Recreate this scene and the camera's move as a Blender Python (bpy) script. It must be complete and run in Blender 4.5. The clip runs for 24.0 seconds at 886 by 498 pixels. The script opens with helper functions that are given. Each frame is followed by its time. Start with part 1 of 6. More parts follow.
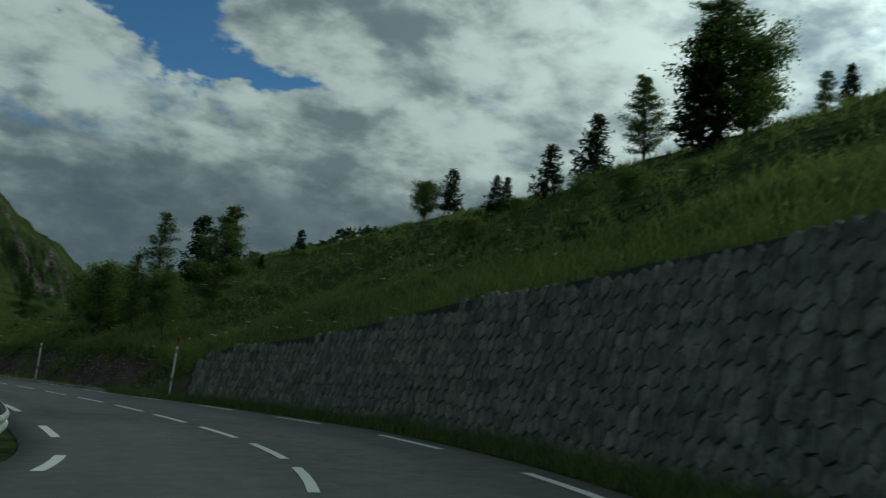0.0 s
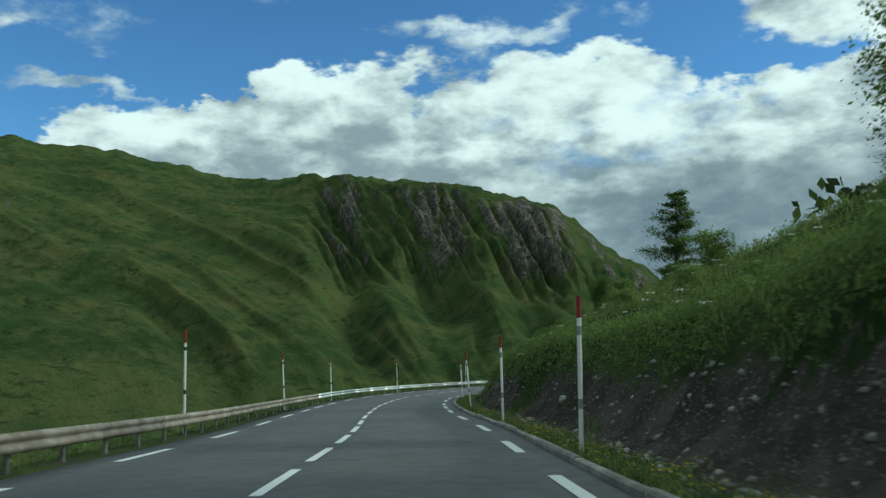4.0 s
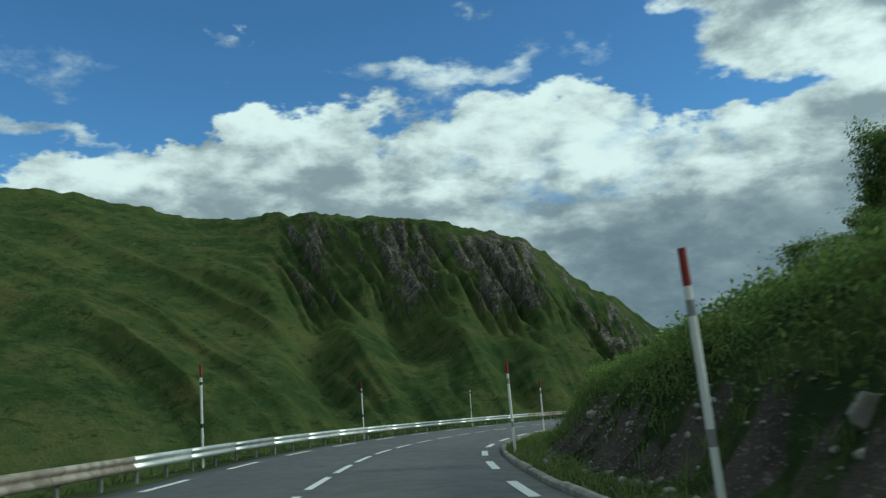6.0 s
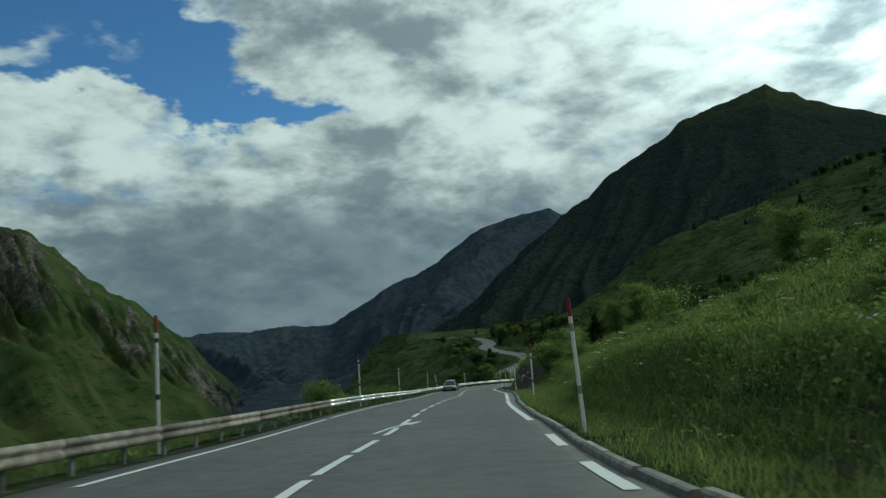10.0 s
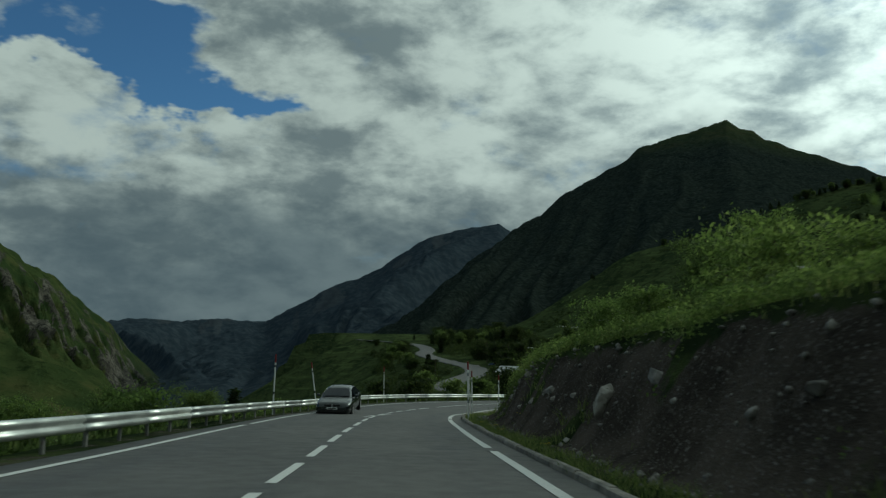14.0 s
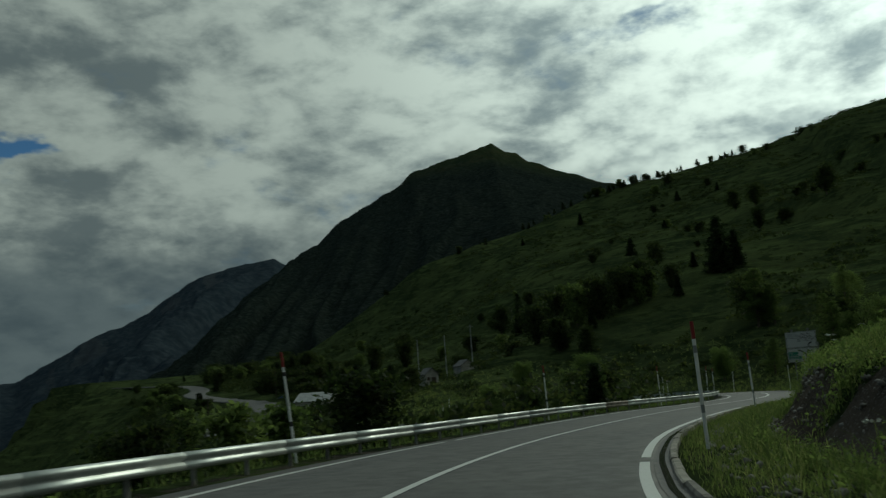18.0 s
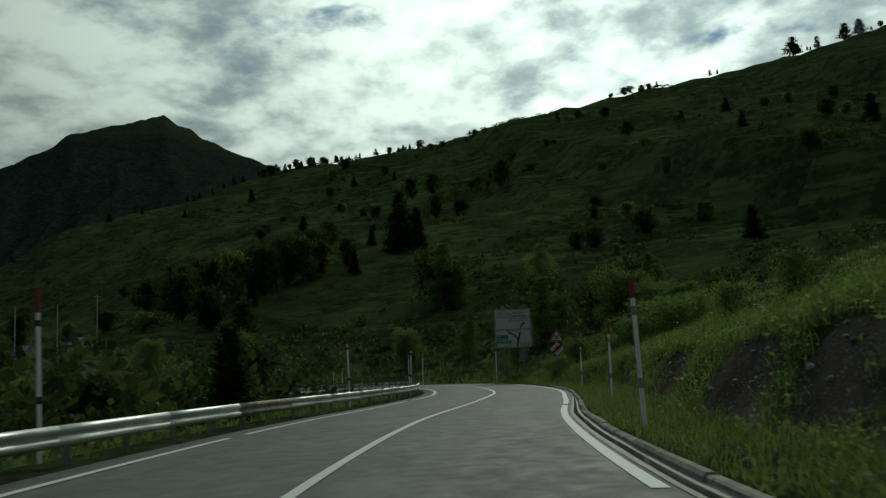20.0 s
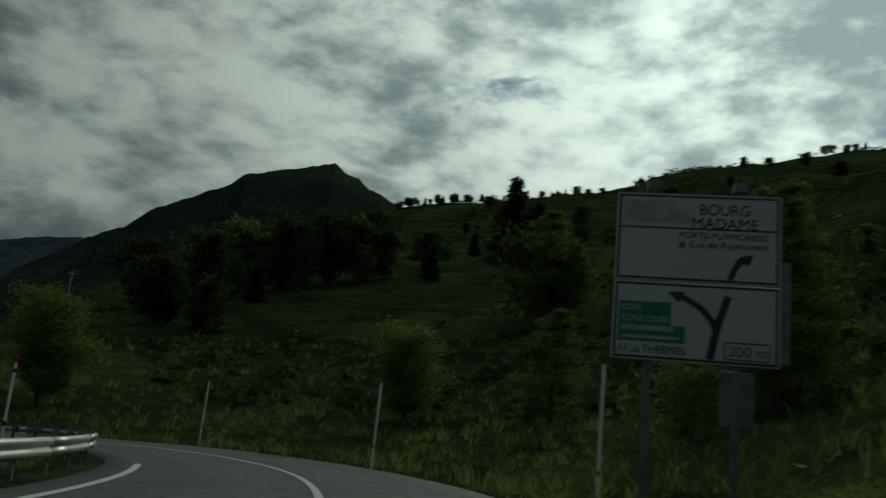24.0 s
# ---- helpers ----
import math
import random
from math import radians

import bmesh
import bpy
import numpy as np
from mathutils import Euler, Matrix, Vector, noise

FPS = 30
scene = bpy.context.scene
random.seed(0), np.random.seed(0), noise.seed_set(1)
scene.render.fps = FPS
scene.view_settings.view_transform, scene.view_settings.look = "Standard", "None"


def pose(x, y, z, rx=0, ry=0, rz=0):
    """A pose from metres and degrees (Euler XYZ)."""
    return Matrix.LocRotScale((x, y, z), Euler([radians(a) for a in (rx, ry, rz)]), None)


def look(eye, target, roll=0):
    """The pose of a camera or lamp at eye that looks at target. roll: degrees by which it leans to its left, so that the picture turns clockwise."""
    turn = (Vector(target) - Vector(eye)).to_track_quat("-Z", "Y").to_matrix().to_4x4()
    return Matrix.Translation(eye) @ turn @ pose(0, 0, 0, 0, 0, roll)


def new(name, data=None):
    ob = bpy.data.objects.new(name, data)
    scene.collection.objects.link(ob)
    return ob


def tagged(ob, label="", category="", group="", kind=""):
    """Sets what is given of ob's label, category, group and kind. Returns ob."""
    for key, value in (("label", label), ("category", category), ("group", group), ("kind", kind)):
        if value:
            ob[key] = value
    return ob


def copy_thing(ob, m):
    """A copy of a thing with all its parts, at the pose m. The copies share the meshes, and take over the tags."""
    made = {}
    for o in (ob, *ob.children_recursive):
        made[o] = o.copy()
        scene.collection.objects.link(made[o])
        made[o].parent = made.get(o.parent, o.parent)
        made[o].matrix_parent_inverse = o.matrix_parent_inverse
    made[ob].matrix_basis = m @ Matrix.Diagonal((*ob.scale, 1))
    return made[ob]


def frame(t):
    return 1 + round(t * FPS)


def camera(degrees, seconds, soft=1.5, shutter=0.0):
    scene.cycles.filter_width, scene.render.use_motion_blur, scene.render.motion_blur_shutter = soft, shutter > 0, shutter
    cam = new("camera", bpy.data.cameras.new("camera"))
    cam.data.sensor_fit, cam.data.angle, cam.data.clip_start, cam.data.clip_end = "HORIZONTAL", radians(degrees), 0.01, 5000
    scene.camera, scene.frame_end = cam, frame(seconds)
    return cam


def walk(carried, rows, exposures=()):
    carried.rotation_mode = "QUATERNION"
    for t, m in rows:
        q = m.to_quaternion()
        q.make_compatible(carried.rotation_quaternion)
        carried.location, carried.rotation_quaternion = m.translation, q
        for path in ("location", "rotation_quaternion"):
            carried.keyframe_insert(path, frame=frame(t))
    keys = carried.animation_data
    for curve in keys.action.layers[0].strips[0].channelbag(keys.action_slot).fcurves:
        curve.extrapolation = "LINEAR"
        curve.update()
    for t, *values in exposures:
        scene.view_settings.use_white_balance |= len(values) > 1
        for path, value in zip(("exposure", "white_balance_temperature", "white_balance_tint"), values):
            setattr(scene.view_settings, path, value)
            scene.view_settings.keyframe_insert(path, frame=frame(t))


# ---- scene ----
# ---- camera and its way ----
ROWS = [
    (0.0, 82.77, -133.53, 11.81, -1.19, 6.41, 7.44),
    (0.5, 82.78, -126.32, 11.27, -11.85, 5.88, 5.85),
    (1.0, 81.20, -119.17, 10.71, -23.16, 6.15, 4.05),
    (1.5, 78.20, -112.26, 10.18, -33.49, 6.07, 2.64),
    (2.0, 74.20, -105.59, 9.62, -37.82, 4.71, 0.71),
    (2.5, 69.21, -99.35, 9.05, -39.23, 4.42, -0.64),
    (3.0, 63.94, -93.21, 8.48, -39.68, 4.46, -0.89),
    (3.5, 58.54, -87.07, 7.83, -39.52, 4.64, -0.90),
    (4.0, 53.06, -80.89, 7.17, -39.07, 4.76, -1.10),
    (4.5, 47.48, -74.68, 6.46, -38.67, 4.64, -1.47),
    (5.0, 41.85, -68.41, 5.73, -38.65, 4.08, -1.44),
    (5.5, 36.40, -61.92, 5.18, -38.87, 5.53, -1.26),
    (6.0, 30.59, -55.88, 4.50, -36.77, 7.37, -2.68),
    (6.5, 25.28, -49.39, 3.90, -34.77, 7.99, -3.24),
    (7.0, 19.74, -43.19, 3.33, -33.18, 8.36, -3.22),
    (7.5, 14.88, -36.52, 2.80, -31.59, 8.16, -3.18),
    (8.0, 10.55, -29.64, 2.24, -27.47, 7.74, -2.64),
    (8.5, 6.95, -22.43, 1.73, -22.70, 7.89, -3.41),
    (9.0, 3.68, -15.18, 1.28, -17.60, 6.97, -4.52),
    (9.5, 1.43, -7.70, 0.78, -12.08, 6.29, -4.06),
    (10.0, 0.00, 0.00, 0.31, -4.74, 6.25, -3.62),
    (10.5, -0.95, 7.94, -0.06, -1.00, 5.67, -2.30),
    (11.0, -1.38, 15.94, -0.47, 0.71, 5.38, -0.89),
    (11.5, -1.62, 23.98, -0.86, 1.00, 5.36, 0.30),
    (12.0, -2.06, 32.06, -1.22, 0.54, 5.62, 1.39),
    (12.5, -2.58, 40.19, -1.59, -0.05, 6.15, 2.35),
    (13.0, -2.69, 48.41, -1.98, -0.13, 6.95, 2.46),
    (13.5, -2.76, 56.61, -2.40, -0.71, 7.52, 1.92),
    (14.0, -3.19, 64.81, -2.83, -1.04, 6.89, 1.47),
    (14.5, -3.60, 73.05, -3.26, -0.80, 7.26, 0.15),
    (15.0, -4.20, 81.17, -3.71, 0.04, 8.34, -0.09),
    (15.5, -4.60, 89.10, -4.07, 0.03, 8.98, -1.14),
    (16.0, -5.00, 96.85, -4.50, 0.26, 9.40, -0.45),
    (16.5, -5.12, 104.43, -4.86, 1.75, 9.15, -1.75),
    (17.0, -4.79, 111.80, -5.27, 4.29, 9.27, -3.47),
    (17.5, -4.31, 119.02, -5.60, 8.65, 9.44, -4.49),
    (18.0, -3.03, 126.11, -5.87, 14.42, 8.83, -4.28),
    (18.5, -1.02, 133.06, -6.15, 21.90, 7.92, -4.66),
    (19.0, 1.81, 139.77, -6.41, 28.43, 7.27, -5.14),
    (19.5, 5.41, 146.22, -6.60, 33.75, 6.77, -4.29),
    (20.0, 9.54, 152.39, -6.81, 36.84, 6.85, -2.52),
    (20.5, 14.17, 158.24, -7.03, 38.19, 7.28, -1.30),
    (21.0, 18.85, 164.06, -7.22, 38.27, 7.85, -0.84),
    (21.5, 24.01, 169.42, -7.44, 37.56, 8.34, -0.72),
    (22.0, 29.15, 174.72, -7.67, 36.55, 8.54, -0.11),
    (22.5, 34.27, 179.91, -7.90, 36.48, 9.12, 0.79),
    (23.0, 39.08, 185.14, -8.09, 39.67, 11.37, 1.54),
    (23.5, 43.42, 190.45, -8.27, 36.97, 12.50, 2.82),
    (24.0, 47.18, 195.92, -8.39, 25.85, 11.29, 5.23),
]
cam = camera(55.84, 24.0, soft=1.3, shutter=0.2)


def aimed(x, y, z, yaw, pitch, roll):
    a, e = radians(yaw), radians(pitch)
    way = Vector((math.sin(a) * math.cos(e), math.cos(a) * math.cos(e), math.sin(e)))
    eye = Vector((x, y, z))
    return look(eye, eye + way, roll)


walk(cam, [(r[0], aimed(*r[1:])) for r in ROWS],
     exposures=[(t, e, k, -9) for t, e, k in ((0.0, -0.82, 6000), (1.0, -0.05, 5950), (2.0, 0.25, 5850), (3.0, 0.3, 5850), (5.0, 0.2, 5850), (7.0, 0.05, 5850), (9.0, -0.12, 5900), (10.0, -0.25, 5950),
                                              (13.0, -0.75, 6100), (15.0, -0.75, 6200), (17.0, -1.05, 6250), (18.0, -1.3, 6400), (19.0, -1.15, 6450), (22.0, -1.25, 6500), (23.0, -1.25, 6500), (24.0, -1.58, 6500))])

# ---- sky, sun ----
SUN_AZ, SUN_EL = 50.0, 30.0


def heading(az, el):
    a, e = radians(az), radians(el)
    return Vector((math.sin(a) * math.cos(e), math.cos(a) * math.cos(e), math.sin(e)))


class Nodes:
    """Short hand for node trees."""

    def __init__(self, tree):
        self.t = tree
        tree.nodes.clear()

    def n(self, kind, **kw):
        node = self.t.nodes.new(kind)
        for k, v in kw.items():
            if k == "op":
                node.operation = v
            elif k == "blend":
                node.blend_type = v
            elif k == "dtype":
                node.data_type = v
        return node

    def link(self, a, b):
        self.t.links.new(a, b)

    def val(self, sock, v):
        if hasattr(v, "is_output"):
            self.link(v, sock)
        else:
            sock.default_value = v

    def math(self, op, a, b=0.0, c=0.0, clamp=False):
        m = self.n("ShaderNodeMath", op=op)
        m.use_clamp = clamp
        self.val(m.inputs[0], a)
        self.val(m.inputs[1], b)
        self.val(m.inputs[2], c)
        return m.outputs[0]

    def vec(self, op, a, b=(0, 0, 0)):
        m = self.n("ShaderNodeVectorMath", op=op)
        self.val(m.inputs[0], a)
        self.val(m.inputs[1], b)
        return m.outputs["Value"] if op in ("DOT_PRODUCT", "LENGTH") else m.outputs[0]

    def step(self, v, lo, hi, a=0.0, b=1.0):
        m = self.n("ShaderNodeMapRange")
        m.interpolation_type = "SMOOTHSTEP"
        self.val(m.inputs[0], v)
        for i, q in enumerate((lo, hi, a, b)):
            self.val(m.inputs[1 + i], q)
        return m.outputs[0]

    def mix(self, f, a, b, blend="MIX"):
        m = self.n("ShaderNodeMix", dtype="RGBA", blend=blend)
        self.val(m.inputs[0], f)
        self.val(m.inputs[6], a if hasattr(a, "is_output") else (*a, 1.0))
        self.val(m.inputs[7], b if hasattr(b, "is_output") else (*b, 1.0))
        return m.outputs[2]

    def noise(self, v, scale, detail=4.0, rough=0.55, dist=0.0):
        m = self.n("ShaderNodeTexNoise")
        if v is not None:
            self.link(v, m.inputs["Vector"])
        m.inputs["Scale"].default_value = scale
        m.inputs["Detail"].default_value = detail
        m.inputs["Roughness"].default_value = rough
        m.inputs["Distortion"].default_value = dist
        return m.outputs["Fac"]

    def ramp(self, f, stops):
        m = self.n("ShaderNodeValToRGB")
        e = m.color_ramp.elements
        while len(e) < len(stops):
            e.new(0.5)
        for q, (p, c) in zip(e, stops):
            q.position, q.color = p, (*c, 1.0)
        self.val(m.inputs[0], f)
        return m.outputs[0]


world = bpy.data.worlds.new("sky")
scene.world = world
world.use_nodes = True
N = Nodes(world.node_tree)
out = N.n("ShaderNodeOutputWorld")
bg = N.n("ShaderNodeBackground")
N.link(bg.outputs[0], out.inputs[0])
co = N.n("ShaderNodeTexCoord").outputs["Generated"]
air = N.n("ShaderNodeTexSky")
air.sky_type = "NISHITA"
air.sun_disc = False
air.sun_elevation, air.sun_rotation = radians(SUN_EL), radians(SUN_AZ)
air.altitude, air.air_density, air.dust_density, air.ozone_density = 1800.0, 1.0, 0.6, 2.5
blue = N.mix(1.0, air.outputs[0], (0.066, 0.090, 0.108), "MULTIPLY")
sx = N.n("ShaderNodeSeparateXYZ")
N.link(co, sx.inputs[0])
az = N.math("MULTIPLY", N.math("ARCTAN2", sx.outputs[0], sx.outputs[1]), 57.2958)
el = N.math("MULTIPLY", N.math("ARCSINE", sx.outputs[2]), 57.2958)
layered = N.vec("MULTIPLY", co, (1.0, 1.0, 2.0))
drift = N.math("SUBTRACT", N.noise(layered, 5.0, 5.0, 0.6), 0.5)
lift = N.math("SUBTRACT", N.noise(N.vec("ADD", layered, (4.0, 2.0, 7.0)), 6.0, 5.0, 0.6), 0.5)
az_w = N.math("ADD", az, N.math("MULTIPLY", drift, 26.0))
el_w = N.math("ADD", el, N.math("MULTIPLY", lift, 13.0))


def bank(a, e, wide, tall, much):
    """A soft mass of cloud round one direction, in degrees."""
    u = N.math("DIVIDE", N.math("SUBTRACT", az_w, a), wide)
    v = N.math("DIVIDE", N.math("SUBTRACT", el_w, e), tall)
    q = N.math("ADD", N.math("MULTIPLY", u, u), N.math("MULTIPLY", v, v))
    return N.math("MULTIPLY", N.math("EXPONENT", N.math("MULTIPLY", q, -1.0)), much)


def puffs(v):
    return N.math("ADD", N.math("MULTIPLY", N.noise(v, 5.5, 8.0, 0.55, 0.25), 0.62), N.math("MULTIPLY", N.noise(v, 15.0, 6.0, 0.58, 0.2), 0.38))


# open blue towards the north-west above a low bank of cumulus; closed cover towards the sun
dip = N.math("DIVIDE", N.math("ADD", az_w, 36.0), 22.0)
floor_el = N.math("SUBTRACT", 16.6, N.math("MULTIPLY", N.math("MULTIPLY", dip, dip), 2.8))
open_sky = N.math("MULTIPLY", N.step(N.math("ADD", az_w, el_w), -4.0, 4.0, 1.0, 0.0), N.step(N.math("SUBTRACT", el_w, floor_el), -0.8, 1.3))
open_sky = N.math("MULTIPLY", open_sky, N.math("MULTIPLY", N.step(az, -125.0, -100.0), N.step(el, 34.0, 50.0, 1.0, 0.0)))
body = puffs(layered)
cover = N.math("SUBTRACT", 0.82, N.math("MULTIPLY", open_sky, 0.66))
for spot in ((-35.0, 19.2, 8.5, 1.7, 0.46), (-59.0, 14.4, 10.0, 0.9, 0.5), (-68.0, 19.0, 8.0, 0.9, 0.24), (-49.0, 21.8, 4.0, 0.8, 0.34)):
    cover = N.math("ADD", cover, bank(*spot))
for spot in ((-16.5, 15.0, 4.0, 1.6, 0.30), (57.0, 20.0, 4.0, 1.0, 0.24), (30.0, 22.5, 7.0, 1.0, 0.22)):
    cover = N.math("SUBTRACT", cover, bank(*spot))
cover = N.math("ADD", cover, N.math("MULTIPLY", N.math("SUBTRACT", body, 0.5), 1.5))
amount = N.step(cover, 0.36, 0.74)
# light falls on the clouds from above and from the sun's side
above = puffs(N.vec("ADD", layered, (0.020, 0.016, 0.056)))
relief = N.math("SUBTRACT", body, above)
sunward = N.vec("DOT_PRODUCT", co, tuple(heading(SUN_AZ, SUN_EL)))
glow = N.math("POWER", N.math("MAXIMUM", sunward, 0.0), 7.0)
broad = N.noise(N.vec("ADD", layered, (9.0, 3.0, 1.0)), 2.6, 7.0, 0.6, 0.4)
shade = N.math("ADD", N.math("MULTIPLY", relief, 3.4), N.math("MULTIPLY", N.math("SUBTRACT", 0.53, body), 2.2))
shade = N.math("ADD", shade, N.math("MULTIPLY", N.math("SUBTRACT", broad, 0.53), 1.6))
shade = N.math("ADD", shade, N.math("ADD", bank(-38.0, 14.2, 16.0, 2.4, 0.22), bank(-10.0, 15.5, 10.0, 4.5, 0.22)))
shade = N.math("SUBTRACT", N.math("ADD", shade, 0.50), bank(-28.0, 9.5, 16.0, 2.6, 0.34))
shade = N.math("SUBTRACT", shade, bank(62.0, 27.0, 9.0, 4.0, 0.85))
shade = N.step(shade, 0.09, 0.91)
grey = N.mix(shade, (0.26, 0.305, 0.335), (0.80, 0.85, 0.83))
bright = N.math("MULTIPLY", N.math("ADD", 0.92, N.math("MULTIPLY", glow, 2.8)), N.step(sunward, -0.9, -0.25, 0.55, 1.0))
lit = N.vec("MULTIPLY", grey, N.mix(1.0, (1.0, 1.0, 1.0), bright, "MULTIPLY"))
# a veil of rain low over the valley
low = N.math("SUBTRACT", el_w, N.math("MULTIPLY", N.math("MAXIMUM", az_w, 0.0), 0.22))
rain = N.math("MULTIPLY", N.step(low, 5.5, 13.0, 1.0, 0.0), N.math("MULTIPLY", N.step(az_w, -42.0, -27.0), N.step(az_w, 12.0, 28.0, 1.0, 0.0)))
lit = N.mix(N.math("MULTIPLY", rain, 0.95), lit, N.mix(shade, (0.130, 0.170, 0.205), (0.205, 0.25, 0.285)))
amount = N.math("MAXIMUM", amount, rain)
sky = N.mix(amount, blue, lit)
ground_side = N.step(sx.outputs[2], -0.06, 0.0)
N.link(N.mix(ground_side, (0.05, 0.06, 0.05), sky), bg.inputs["Color"])
bg.inputs["Strength"].default_value = 1.0
world.cycles.sampling_method = "MANUAL"
world.cycles.sample_map_resolution = 1024

sun = new("sun", bpy.data.lights.new("sun", "SUN"))
sun.data.energy, sun.data.angle, sun.data.color = 1.25, radians(4.0), (1.0, 0.95, 0.84)
sun.matrix_world = look(heading(SUN_AZ, SUN_EL) * 100, (0, 0, 0))

# ---- materials ----
MATS = {}


def material(name, build):
    m = bpy.data.materials.new(name)
    m.use_nodes = True
    k = Nodes(m.node_tree)
    o = k.n("ShaderNodeOutputMaterial")
    b = k.n("ShaderNodeBsdfPrincipled")
    k.link(b.outputs[0], o.inputs[0])
    build(k, b)
    MATS[name] = m
    return m


def place(k):
    return k.n("ShaderNodeNewGeometry").outputs["Position"]


def local(k):
    return k.n("ShaderNodeTexCoord").outputs["Object"]


def bump(k, b, h, strength=0.3, dist=0.02):
    m = k.n("ShaderNodeBump")
    m.inputs["Strength"].default_value = strength
    m.inputs["Distance"].default_value = dist
    k.link(h, m.inputs["Height"])
    k.link(m.outputs[0], b.inputs["Normal"])


def set_(b, color=None, rough=None, metal=None, spec=None):
    if color is not None:
        b.inputs["Base Color"].default_value = (*color, 1.0)
    if rough is not None:
        b.inputs["Roughness"].default_value = rough
    if metal is not None:
        b.inputs["Metallic"].default_value = metal
    if spec is not None:
        b.inputs["Specular IOR Level"].default_value = spec


def speckled(name, c1, c2, scale, rough=0.8, metal=0.0, grain=60.0, relief=0.25, dist=0.01, spec=0.4, dirt=None, own=False):
    """A surface of two tones with fine grain; own: a tone of its own for every object."""

    def build(k, b):
        p = place(k)
        f = k.step(k.noise(p, scale, 5.0, 0.6), 0.35, 0.68)
        c = k.mix(f, c1, c2)
        g = k.noise(p, grain, 3.0, 0.6)
        c = k.mix(0.35, c, k.mix(g, (0.55, 0.55, 0.55), (1.35, 1.35, 1.35)), "MULTIPLY")
        if dirt:
            c = k.mix(k.step(k.noise(p, scale * 3.1, 4.0, 0.65), 0.55, 0.72), c, dirt)
        if own:
            r = k.math("FRACT", k.math("ADD", k.n("ShaderNodeObjectInfo").outputs["Random"], k.n("ShaderNodeNewGeometry").outputs["Random Per Island"]))
            c = k.mix(1.0, c, k.mix(r, (0.72, 0.72, 0.72), (1.28, 1.26, 1.22)), "MULTIPLY")
        k.link(c, b.inputs["Base Color"])
        set_(b, rough=rough, metal=metal, spec=spec)
        bump(k, b, g, relief, dist)

    return material(name, build)


def ground_mat():
    def build(k, b):
        p = place(k)
        bare = k.n("ShaderNodeAttribute")
        bare.attribute_name = "bare"
        n1 = k.noise(p, 0.035, 5.0, 0.6)
        n2 = k.noise(p, 0.6, 6.0, 0.65)
        n3 = k.noise(p, 6.0, 5.0, 0.7)
        g = k.mix(k.step(n1, 0.38, 0.64), (0.028, 0.042, 0.020), (0.058, 0.077, 0.032))
        ly = k.n("ShaderNodeMapping")
        k.link(p, ly.inputs[0])
        ly.inputs["Scale"].default_value = (0.05, 0.05, 0.42)
        n4 = k.noise(ly.outputs[0], 1.0, 5.0, 0.65, 0.6)
        g = k.mix(k.math("MULTIPLY", k.step(n4, 0.50, 0.64), 0.85), g, (0.082, 0.112, 0.042))
        g = k.mix(k.math("MULTIPLY", k.step(n2, 0.46, 0.68), 0.55), g, (0.084, 0.104, 0.034))
        g = k.mix(k.math("MULTIPLY", k.step(k.noise(p, 0.16, 5.0, 0.7), 0.52, 0.60), 0.7), g, (0.017, 0.027, 0.012))
        g = k.mix(k.math("MULTIPLY", k.step(n3, 0.5, 0.75), 0.6), g, (0.018, 0.028, 0.010))
        e = k.mix(k.step(n2, 0.35, 0.65), (0.052, 0.045, 0.038), (0.105, 0.090, 0.076))
        e = k.mix(k.step(k.noise(p, 9.0, 3.0, 0.7), 0.58, 0.72), e, (0.18, 0.165, 0.148))
        cells = k.n("ShaderNodeTexVoronoi")
        k.link(p, cells.inputs["Vector"])
        cells.inputs["Scale"].default_value = 17.0
        tint = k.n("ShaderNodeSeparateColor")
        k.link(cells.outputs["Color"], tint.inputs[0])
        pebble = k.math("MULTIPLY", k.step(tint.outputs[0], 0.62, 0.74), k.step(cells.outputs["Distance"], 0.30, 0.46, 1.0, 0.0))
        e = k.mix(k.math("MULTIPLY", pebble, 0.75), e, k.mix(tint.outputs[1], (0.10, 0.094, 0.085), (0.27, 0.26, 0.24)))
        m = k.math("ADD", bare.outputs["Fac"], k.math("MULTIPLY", k.math("SUBTRACT", k.noise(p, 1.4, 5.0, 0.7), 0.5), 1.0))
        c = k.mix(k.step(m, 0.42, 0.60), g, e)
        k.link(c, b.inputs["Base Color"])
        set_(b, rough=1.0, spec=0.0)
        bump(k, b, k.math("ADD", k.math("ADD", n3, k.noise(p, 22.0, 3.0, 0.7)), k.math("MULTIPLY", pebble, 0.3)), 0.8, 0.12)

    return material("hill_grass", build)


